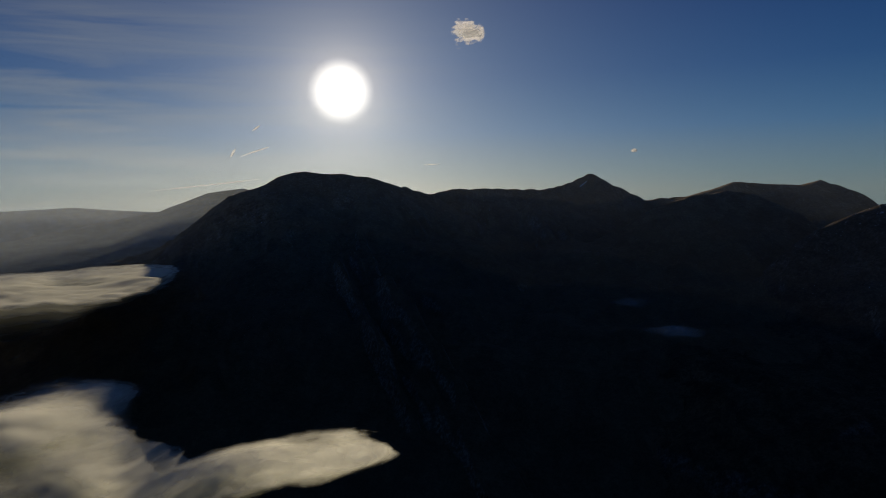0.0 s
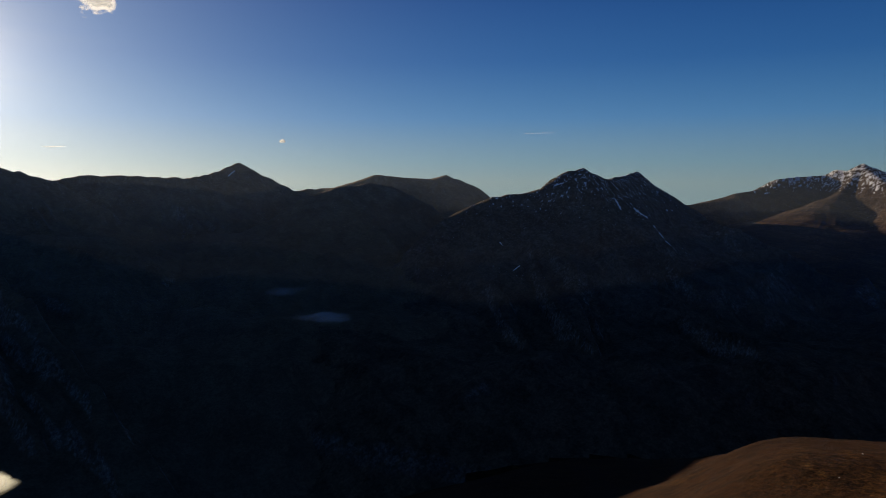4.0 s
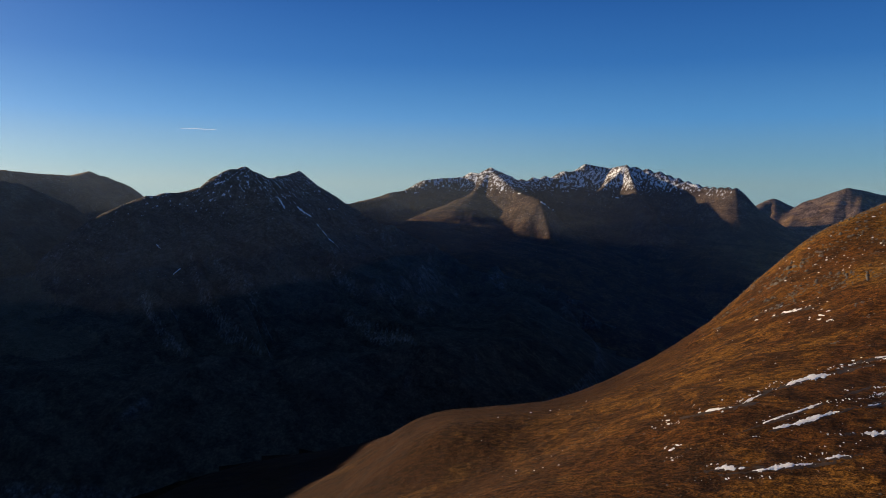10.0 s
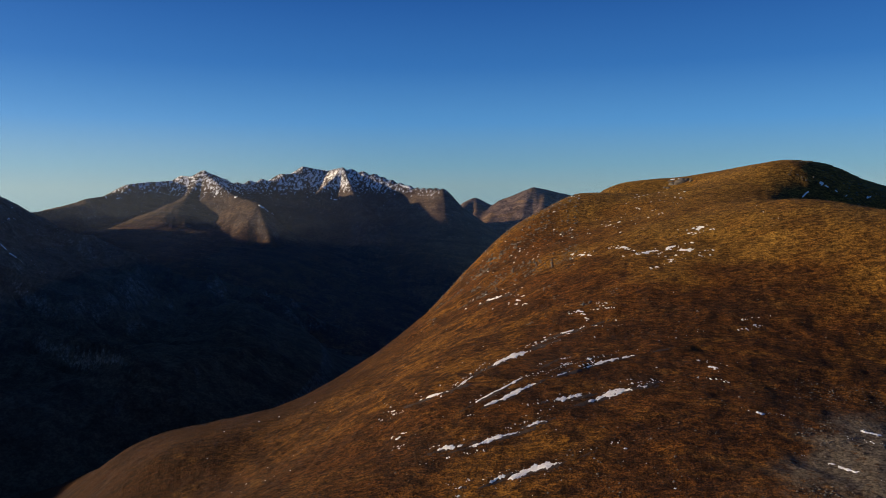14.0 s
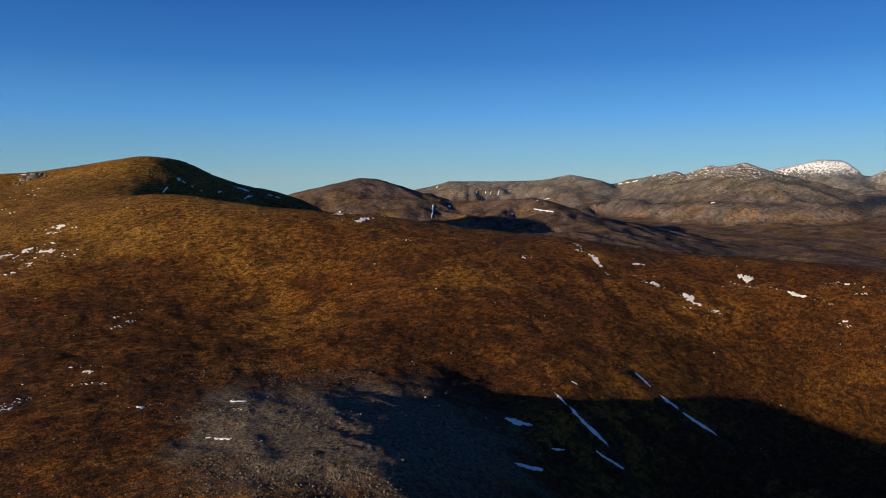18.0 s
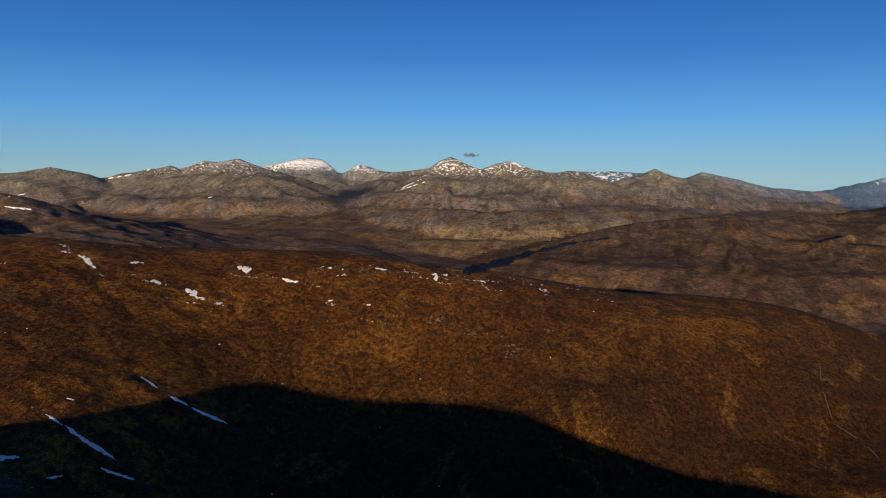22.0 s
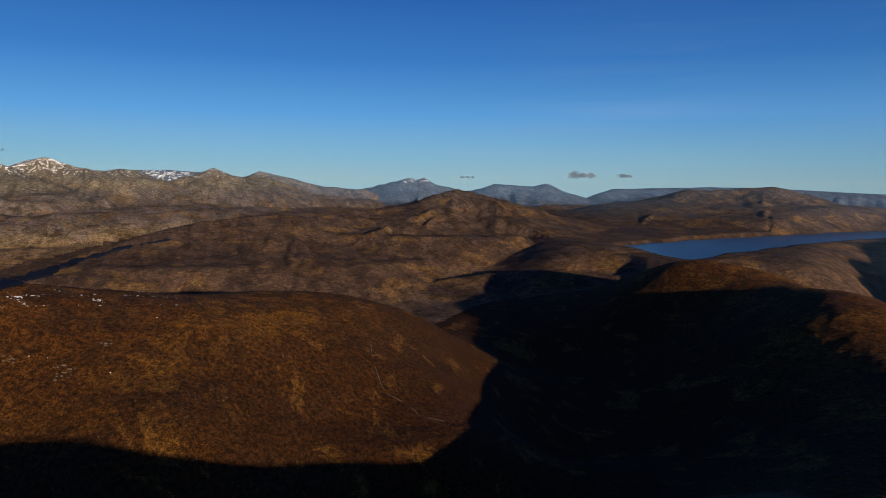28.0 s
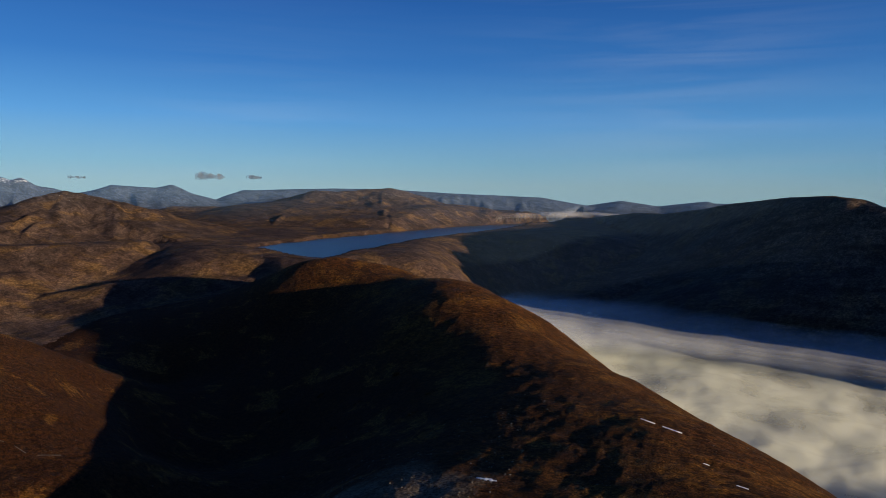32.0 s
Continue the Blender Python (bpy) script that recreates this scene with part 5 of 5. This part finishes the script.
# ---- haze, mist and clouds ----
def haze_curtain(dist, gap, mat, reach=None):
    """Stand-in for winter haze: one upright see-through curtain round the hill, thickest in the glens, gone where it
    meets the land.
    """
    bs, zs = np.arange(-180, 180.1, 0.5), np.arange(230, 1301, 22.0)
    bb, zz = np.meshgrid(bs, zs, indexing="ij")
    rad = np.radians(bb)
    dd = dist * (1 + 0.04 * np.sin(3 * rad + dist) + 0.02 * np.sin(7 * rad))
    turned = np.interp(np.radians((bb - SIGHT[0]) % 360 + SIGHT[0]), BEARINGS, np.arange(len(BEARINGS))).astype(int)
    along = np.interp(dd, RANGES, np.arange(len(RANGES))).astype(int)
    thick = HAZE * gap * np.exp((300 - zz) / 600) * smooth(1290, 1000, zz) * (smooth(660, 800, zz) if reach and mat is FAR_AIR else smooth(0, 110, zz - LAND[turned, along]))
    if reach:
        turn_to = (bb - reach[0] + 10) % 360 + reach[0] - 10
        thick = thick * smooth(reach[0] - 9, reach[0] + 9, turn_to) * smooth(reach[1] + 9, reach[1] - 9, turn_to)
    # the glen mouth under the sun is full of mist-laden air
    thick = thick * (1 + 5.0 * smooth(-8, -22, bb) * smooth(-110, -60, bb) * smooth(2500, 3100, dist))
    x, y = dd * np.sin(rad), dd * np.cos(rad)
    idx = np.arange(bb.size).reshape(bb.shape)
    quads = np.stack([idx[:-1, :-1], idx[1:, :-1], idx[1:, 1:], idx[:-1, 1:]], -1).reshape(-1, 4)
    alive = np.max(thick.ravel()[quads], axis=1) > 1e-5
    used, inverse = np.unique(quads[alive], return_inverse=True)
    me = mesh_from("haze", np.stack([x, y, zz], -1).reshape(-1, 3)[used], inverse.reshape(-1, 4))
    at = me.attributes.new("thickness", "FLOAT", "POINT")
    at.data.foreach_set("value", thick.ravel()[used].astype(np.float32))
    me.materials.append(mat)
    tagged(new("haze", me), "see-through curtain added to stand for blue winter haze", "haze", kind="stuff")


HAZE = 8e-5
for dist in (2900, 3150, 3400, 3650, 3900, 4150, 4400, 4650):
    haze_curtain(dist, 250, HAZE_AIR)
# extra curtains, added to tint the far ranges and the eastern hill blue
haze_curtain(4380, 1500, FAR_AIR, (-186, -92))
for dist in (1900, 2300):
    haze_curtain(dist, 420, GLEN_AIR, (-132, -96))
# near curtains, added to lift the dark of the shaded glen
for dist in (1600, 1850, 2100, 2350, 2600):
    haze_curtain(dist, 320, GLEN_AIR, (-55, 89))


def mist_bank(name, box, level, dense, label, mat, layers=4, gap=9.0, lump=26.0, size=150.0, step=(0.2, 0.0075), seed=0, group="", warp=(2.4, 1.5), curl=0.5, tufted=0.7, drawn=0.7, domed=0.05):
    """A bank of mist in billowing layers over the land: box is bearings and distances; dense(bearing, rise) says where it lies."""
    b0, b1, d0, d1 = box
    bs = np.arange(b0, b1 + 1e-6, step[0])
    ds = np.exp(np.arange(math.log(d0), math.log(d1), step[1]))
    bb, dd = np.meshgrid(bs, ds, indexing="ij")
    x, y = dd * np.sin(np.radians(bb)), dd * np.cos(np.radians(bb))
    base = new(name)
    tagged(base, label, "mist", group)
    idx = np.arange(bb.size).reshape(bb.shape)
    quads = np.stack([idx[:-1, :-1], idx[1:, :-1], idx[1:, 1:], idx[:-1, 1:]], -1).reshape(-1, 4)
    mean = math.sqrt(d0 * d1)
    turned = np.clip(np.interp(np.radians((bb - SIGHT[0]) % 360 + SIGHT[0]), BEARINGS, np.arange(len(BEARINGS))).astype(int), 0, len(BEARINGS) - 1)
    along = np.clip(np.interp(dd, RANGES, np.arange(len(RANGES))).astype(int), 0, len(RANGES) - 1)
    under = LAND[turned, along]
    u, v = np.radians(bb) * mean, np.log(dd / mean) * mean * drawn
    puffs = fbm(u / size, v / size, 3, seed + 1)
    drift = fbm(u / (1.7 * size), v / (1.7 * size), 5, seed + 7)
    edge = smooth(0, 0.12, (bb - b0) / (b1 - b0)) * smooth(1, 0.88, (bb - b0) / (b1 - b0)) * smooth(0, 0.1, (dd - d0) / (d1 - d0)) * smooth(1, 0.88, (dd - d0) / (d1 - d0))
    for k in range(layers):
        depth = layers - 1 - k
        swirl = fbm(u / (curl * size), v / (curl * size), 5, seed + 3 * k)
        z = (level(bb) if callable(level) else level) - gap * depth + lump * (0.9 * puffs + 0.6 * drift + 0.10 * swirl)
        rise = np.degrees(np.arctan2(z - EYE.z, dd))
        lies = dense(bb + warp[0] * (drift + 0.5 * swirl), rise + warp[1] * (0.6 * drift + 0.5 * swirl))
        d = lies * (0.85 + tufted * (puffs + 0.9 * swirl)) - domed * k
        d = np.clip(smooth(0.0, 1.0, d) * edge, 0, 1)
        d = d * smooth(0.0, min(0.035 * mean, 38.0), z - under)
        alive = np.max(d.ravel()[quads], axis=1) > 0.004
        if not alive.any():
            continue
        used, inverse = np.unique(quads[alive], return_inverse=True)
        me = mesh_from("layer", np.stack([x, y, z], -1).reshape(-1, 3)[used], inverse.reshape(-1, 4))
        at = me.attributes.new("thickness", "FLOAT", "POINT")
        at.data.foreach_set("value", d.ravel()[used].astype(np.float32))
        me.materials.append(mat)
        ob = new("layer", me)
        ob.parent = base
    return base


def glen_mist(b, e):
    left = smooth(-22.0, -30.0, b) * smooth(-11.4, -15.0, e)
    top = np.interp(b, [-30, -22, -14, -9, -4, -2], [-15.5, -19.3, -18.5, -18.4, -19.3, -20.3])
    low = np.interp(b, [-30, -22, -14, -9, -4, -2], [-27, -23.5, -22.6, -22.3, -21.2, -20.7])
    tongue = smooth(0.4, -0.7, e - top) * smooth(-0.6, 1.2, e - low) * smooth(-1.0, -5, b)
    return np.maximum(left, tongue)


def upper_mist(b, e):
    low = np.interp(b, [-34, -27, -20], [-10.0, -8.0, -5.9])
    return 1.5 * smooth(-4.3, -5.3, e) * smooth(-0.9, 1.0, e - low) * smooth(-19.2, -22.5, b)


def east_mist(b, e):
    lit = smooth(-10.4, -12.4, e)
    shaded = 0.65 * smooth(-7.7, -9.4, e)
    return np.maximum(lit, shaded)


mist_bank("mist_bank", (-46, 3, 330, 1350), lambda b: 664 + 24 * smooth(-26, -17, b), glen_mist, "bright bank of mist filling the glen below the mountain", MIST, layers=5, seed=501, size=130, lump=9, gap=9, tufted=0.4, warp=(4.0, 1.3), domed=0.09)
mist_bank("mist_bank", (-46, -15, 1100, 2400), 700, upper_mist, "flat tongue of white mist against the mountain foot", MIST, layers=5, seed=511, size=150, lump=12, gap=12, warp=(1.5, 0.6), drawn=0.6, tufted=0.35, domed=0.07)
mist_bank("mist_bank", (227, 282, 800, 2600), 490, east_mist, "billowing bank of mist below the east ridge", EAST_MIST, layers=5, seed=521, lump=9, size=170, warp=(3.0, 1.4), tufted=0.34, domed=-0.01)
mist_bank("mist_bank", (226, 275, 1450, 2250), 535, lambda b, e: 0.9 * smooth(-8.3, -9.6, e) * smooth(-14.0, -12.2, e), "thin blue mist in the shade of the eastern glen", FAINT_MIST, layers=4, seed=551, lump=12, size=260, tufted=0.12, warp=(1.5, 0.4), domed=0.0)
mist_bank("mist_bank", (226, 244, 3900, 4700), 695, lambda b, e: 0 * b + 1.0, "thin white mist lying over the far loch", THIN_MIST, layers=4, gap=6, lump=9, size=260, seed=531, step=(0.3, 0.006))
mist_bank("mist_wisp", (10, 23, 1350, 2400), 565, lambda b, e: np.exp(-((b - 15.3) / 2.6) ** 2 - ((e + 8.3) / 0.6) ** 2) + np.exp(-((b - 18.1) / 2.8) ** 2 - ((e + 10.7) / 0.6) ** 2), "faint blue wisps of mist in the shaded glen", THIN_MIST, layers=3, seed=541, warp=(0.5, 0.3))


def puff(name, bearing, rise, wide, tall, label, mat, dist=4700.0, seed=0, slices=4):
    """A small ragged cloud: soft lumpy slices, one behind the other."""
    base = new(name)
    tagged(base, label, "cloud", "small clouds")
    nu, nv = 46, 26
    us, vs = np.meshgrid(np.linspace(-1, 1, nu), np.linspace(-1, 1, nv), indexing="ij")
    idx = np.arange(us.size).reshape(us.shape)
    quads = np.stack([idx[:-1, :-1], idx[1:, :-1], idx[1:, 1:], idx[:-1, 1:]], -1).reshape(-1, 4)
    for k in range(slices):
        n = fbm(us * 2.2 * wide / tall * 0.6 + 9 * seed, vs * 2.2 + 4 * k * 0.15, 5, 700 + seed)
        b = np.radians(bearing + us * wide * 0.5)
        e = np.radians(rise + vs * tall * 0.5)
        d = dist + k * 25 + 30 * n
        d3 = np.stack([d * np.sin(b), d * np.cos(b), EYE.z + d * np.tan(e)], -1)
        dens = np.clip(smooth(0.25, 0.9, 1.05 - np.hypot(us, vs * (1.15 + 0.3 * us)) + 0.75 * n), 0, 1) * smooth(1, 0.85, np.maximum(abs(us), abs(vs)))
        me = mesh_from("slice", d3.reshape(-1, 3), quads)
        at = me.attributes.new("thickness", "FLOAT", "POINT")
        at.data.foreach_set("value", dens.ravel().astype(np.float32))
        me.materials.append(mat)
        new("slice", me).parent = base


puff("cloud", 2.4, 12.6, 3.4, 2.6, "small ragged white cloud high in a clear sky", WHITE_CLOUD, seed=1)
puff("cloud", 15.2, 3.2, 0.7, 0.5, "tiny white shred of cloud", WHITE_CLOUD, seed=2)
puff("cloud", 210.3, 0.45, 3.2, 0.95, "small grey cloud low over distant hills", GREY_CLOUD, seed=3)
puff("cloud", 213.5, 0.45, 1.6, 0.5, "small grey cloud low over distant hills", GREY_CLOUD, seed=4)
puff("cloud", 201.2, 0.25, 2.0, 0.4, "small grey cloud low over distant hills", GREY_CLOUD, seed=5)
puff("cloud", 166.9, 1.75, 1.8, 0.5, "small grey cloud low over distant hills", GREY_CLOUD, seed=6)


def contrail(name, ends, width, label, seed=0):
    """A thin rope of ice cloud between two directions, tapered and a little wavy."""
    (b0, e0), (b1, e1) = ends
    rnd = random.Random(seed)
    rings, verts, quads = 22, [], []
    for i in range(rings + 1):
        t = i / rings
        b = b0 + (b1 - b0) * t + 0.02 * math.sin(5 * t + seed)
        e = e0 + (e1 - e0) * t + 0.012 * math.sin(5 * t + seed * 2)
        c = Vector((4750 * math.sin(radians(b)), 4750 * math.cos(radians(b)), EYE.z + 4750 * math.tan(radians(e))))
        side = Vector((math.cos(radians(b)), -math.sin(radians(b)), 0))
        r = 4750 * radians(width) * 0.5 * (math.sin(math.pi * min(max(t, 0.03), 0.97)) ** 0.6) * rnd.uniform(0.6, 1.25)
        for k in range(6):
            a = math.pi * k / 3
            verts.append(tuple(c + side * (r * math.cos(a)) + Vector((0, 0, r * math.sin(a)))))
    for i in range(rings):
        for k in range(6):
            n = (k + 1) % 6
            quads.append((i * 6 + k, i * 6 + n, (i + 1) * 6 + n, (i + 1) * 6 + k))
    me = mesh_from(name, np.array(verts), np.array(quads))
    at = me.attributes.new("thickness", "FLOAT", "POINT")
    at.data.foreach_set("value", np.full(len(verts), 0.8, np.float32))
    me.materials.append(TRAIL)
    tagged(new(name, me), label, "vapour trail", "vapour trails")


contrail("vapour_trail", ((-14.8, 5.3), (-14.2, 5.7)), 0.16, "short broken vapour trail, white", 1)
contrail("vapour_trail", ((-16.5, 3.3), (-16.1, 3.9)), 0.20, "short broken vapour trail, white", 2)
contrail("vapour_trail", ((-15.8, 3.3), (-13.5, 4.1)), 0.12, "thin curved vapour trail, white", 3)
contrail("vapour_trail", ((-22.5, 0.75), (-14.2, 1.6)), 0.10, "long thin vapour trail, white", 4)
contrail("vapour_trail", ((-1.5, 2.5), (0.0, 2.55)), 0.09, "short thin vapour trail, white", 5)
contrail("vapour_trail", ((34.4, 3.86), (37.0, 3.88)), 0.035, "short thin vapour trail, white", 6)


# ---- loose stones, tussocks and specks of snow on the near hill ----
def blob(rnd, size, flat, faces):
    """One small rough lump: a squashed, dented ring of corners with a top."""
    ring = []
    for k in range(faces):
        a = 2 * math.pi * k / faces + rnd.uniform(-0.25, 0.25)
        r = size * rnd.uniform(0.7, 1.2)
        ring.append((r * math.cos(a), r * math.sin(a)))
    verts = [(x, y, -0.35 * size) for x, y in ring]
    verts += [(x * 0.72, y * 0.72, size * flat * rnd.uniform(0.5, 0.9)) for x, y in ring]
    verts.append((rnd.uniform(-0.2, 0.2) * size, rnd.uniform(-0.2, 0.2) * size, size * flat * rnd.uniform(0.9, 1.2)))
    tris = []
    for k in range(faces):
        n = (k + 1) % faces
        tris += [(k, n, faces + n), (k, faces + n, faces + k), (faces + k, faces + n, 2 * faces)]
    return np.array(verts), np.array(tris)


def scatter(name, count, zone, size, flat, mat, label, category, seed, faces=5, keep=None):
    """Many small lumps strewn over the land: zone is bearings and distances."""
    rnd = random.Random(seed)
    shapes = [blob(rnd, 1.0, flat, faces) for _ in range(9)]
    all_v, all_t, base = [], [], 0
    tries = 0
    while len(all_v) < count and tries < count * 6:
        tries += 1
        b = rnd.uniform(zone[0], zone[1])
        d = math.exp(rnd.uniform(math.log(zone[2]), math.log(zone[3])))
        x, y = d * math.sin(radians(b)), d * math.cos(radians(b))
        if keep is not None and not keep(x, y, rnd):
            continue
        v, t = shapes[rnd.randrange(9)]
        k = size[0] * (size[1] / size[0]) ** (rnd.random() ** 2.2)
        a = rnd.uniform(0, 6.28)
        c, sn = math.cos(a) * k, math.sin(a) * k
        w = np.stack([v[:, 0] * c - v[:, 1] * sn + x, v[:, 0] * sn + v[:, 1] * c + y, v[:, 2] * k + land_at(b, d)], 1)
        all_v.append(w)
        all_t.append(t + base)
        base += len(v)
    ob = new(name, mesh_from(name, np.concatenate(all_v), np.concatenate(all_t), False))
    ob.data.materials.append(mat)
    tagged(ob, label, category, kind="stuff")
    return ob


def patchy(size, cut, seed):
    def test(x, y, rnd):
        v = fbm(np.array([x / size]), np.array([y / size]), 3, seed)[0]
        return v > cut + rnd.uniform(-0.15, 0.15)
    return test


scatter("tussocks", 12000, (44, 258, 250, 700), (0.20, 0.6), 0.7, TUSSOCK, "clumps of dead brown grass and heather", "grass", 901, 5, patchy(60, -0.1, 61))
scatter("stones", 3500, (56, 258, 250, 1300), (0.25, 1.1), 0.7, STONE, "loose grey stones strewn over the grass", "stones", 902, 5, patchy(90, 0.12, 62))
scatter("stones", 3000, (104, 124, 270, 520), (0.2, 0.9), 0.6, STONE, "grey boulders and scree of the rocky knoll", "stones", 903, 6, patchy(50, -0.05, 63))
scatter("stones", 1200, (76, 88, 850, 1250), (0.6, 2.6), 0.8, STONE, "broken grey crags on the edge of the spur", "stones", 904, 6, patchy(60, 0.0, 64))
scatter("stones", 800, (103, 112, 1200, 1460), (0.5, 2.0), 0.8, STONE, "broken grey crags on the steep face of the summit", "stones", 909, 6, patchy(50, -0.05, 69))
scatter("stones", 1500, (205, 235, 400, 640), (0.25, 1.2), 0.6, STONE, "pale rock and rubble on the east ridge", "stones", 905, 6, patchy(50, -0.05, 65))
scatter("snow_specks", 150, (58, 104, 280, 1150), (0.3, 1.5), 0.2, SNOW, "small specks of old snow caught in the grass", "snow", 906, 6, patchy(70, 0.10, 66))
scatter("snow_specks", 160, (80, 96, 900, 1300), (0.8, 3.2), 0.15, SNOW, "sprinkled snow below the top of the hill", "snow", 907, 6, patchy(60, 0.0, 67))
scatter("snow_specks", 160, (118, 175, 420, 1020), (0.3, 1.3), 0.2, SNOW, "small specks of old snow caught in the grass", "snow", 908, 6, patchy(70, 0.10, 68))


# ---- crags, boulders and hummocks that stand out of the grass ----
def outcrop(name, bearing, rise, wide, tall, lumps, mat, label, category, group, seed, sink=0.0):
    """One outcrop: angular lumps grown together, lying across the slope."""
    at = on_land(bearing, rise)
    if at is None:
        return
    rnd = random.Random(seed)
    bm = bmesh.new()
    across = Vector((math.cos(radians(bearing)), -math.sin(radians(bearing)), 0))
    away = Vector((math.sin(radians(bearing)), math.cos(radians(bearing)), 0))
    for k in range(lumps):
        u, v = rnd.uniform(-0.5, 0.5) * wide, rnd.gauss(0, 0.22) * wide
        spot_at = at + across * u + away * v
        z = land_at(math.degrees(math.atan2(spot_at.x, spot_at.y)) % 360 if spot_at.x < 0 else math.degrees(math.atan2(spot_at.x, spot_at.y)), spot_at.xy.length)
        size = tall * rnd.uniform(0.5, 1.15) * (1 - 0.6 * abs(u) / (0.5 * wide))
        made = bmesh.ops.create_icosphere(bm, subdivisions=2, radius=1.0)["verts"]
        turn = Matrix.Rotation(rnd.uniform(0, 6.28), 3, "Z") @ Matrix.Rotation(rnd.uniform(-0.35, 0.35), 3, "X")
        stretch = Vector((rnd.uniform(1.1, 2.0), rnd.uniform(0.8, 1.3), rnd.uniform(0.7, 1.1))) * size
        for vert in made:
            rough = 1 + 0.28 * noise.noise(vert.co * 2.1 + Vector((k * 3.7, seed, 0))) + 0.12 * noise.noise(vert.co * 5.3 + Vector((0, k, seed)))
            p = turn @ Vector((vert.co.x * stretch.x, vert.co.y * stretch.y, vert.co.z * stretch.z)) * rough
            vert.co = p + Vector((spot_at.x, spot_at.y, z - sink * size))
    me = bpy.data.meshes.new(name)
    bm.to_mesh(me)
    bm.free()
    me.materials.append(mat)
    tagged(new(name, me), label, category, group)


# bearing, rise, breadth and height in metres, lumps
SPUR_CRAGS = [(81.1, -6.2, 40, 4.0, 14), (80.4, -7.0, 30, 3.4, 10), (81.9, -5.4, 26, 3.0, 9), (79.6, -8.4, 22, 2.6, 8), (83.0, -4.6, 24, 2.6, 8), (78.6, -9.8, 16, 2.0, 7)]
SLOPE_ROCKS = [(88.7, -9.28, 16, 2.4, 8), (86.2, -8.9, 12, 1.4, 7), (85.5, -8.14, 18, 1.5, 9), (90.9, -8.3, 14, 1.3, 7), (84.2, -11.0, 9, 1.1, 6)]
CREST_ROCKS = [(164.1, -11.5, 24, 1.7, 16), (170.4, -13.9, 26, 1.7, 16), (158.1, -7.6, 18, 1.5, 10), (154.5, -7.4, 16, 1.4, 9), (149.4, -7.9, 12, 1.3, 8), (167.0, -12.6, 20, 1.5, 12), (173.4, -12.2, 18, 1.4, 12), (161.5, -9.8, 14, 1.3, 9)]
EAST_HUMMOCKS = [(215.7, -17.8, 14, 5.0, 4), (218.7, -16.7, 10, 4.2, 3), (224.9, -15.1, 13, 4.6, 4), (221.6, -17.4, 9, 3.8, 3), (227.6, -16.6, 10, 3.6, 3), (219.6, -19.3, 8, 3.2, 3), (226.0, -18.3, 9, 3.2, 3)]
for k, (b, e, wide, tall, lumps) in enumerate(SPUR_CRAGS):
    outcrop("crag", b, e, wide, tall, lumps, STONE, "broken grey crag on the edge of the spur", "crag", "crags on the spur", 40 + k, 0.35)
for k, (b, e, wide, tall, lumps) in enumerate(SLOPE_ROCKS):
    outcrop("rock_outcrop", b, e, wide, tall, lumps, STONE, "low dark rock outcrop in brown grass", "rock", "outcrops on the sunny slope", 60 + k, 0.35)
for k, (b, e, wide, tall, lumps) in enumerate(CREST_ROCKS):
    outcrop("rock_outcrop", b, e, wide, tall, lumps, STONE, "patch of pale broken rock on the brown hillside", "rock", "outcrops below the crest", 80 + k, 0.4)
for k, (b, e, wide, tall, lumps) in enumerate(EAST_HUMMOCKS):
    outcrop("hummock", b, e, wide, tall, lumps, MOOR, "grassy hummock standing out of the shaded slope", "hummock", "hummocks on the east ridge", 100 + k, 0.3)
outcrop("summit_tor", 95.4, 0.2, 46, 7.0, 18, STONE, "flat-topped grey rock tor on the skyline", "rock", "", 120, 0.2)
lay_strips("snow_patch", [(94.6, 0.42, 96.1, 0.62, 0.16)], SNOW, 1.2, "snow ledge on the skyline tor", "snow", "snow patches on the summit face", seed=190)
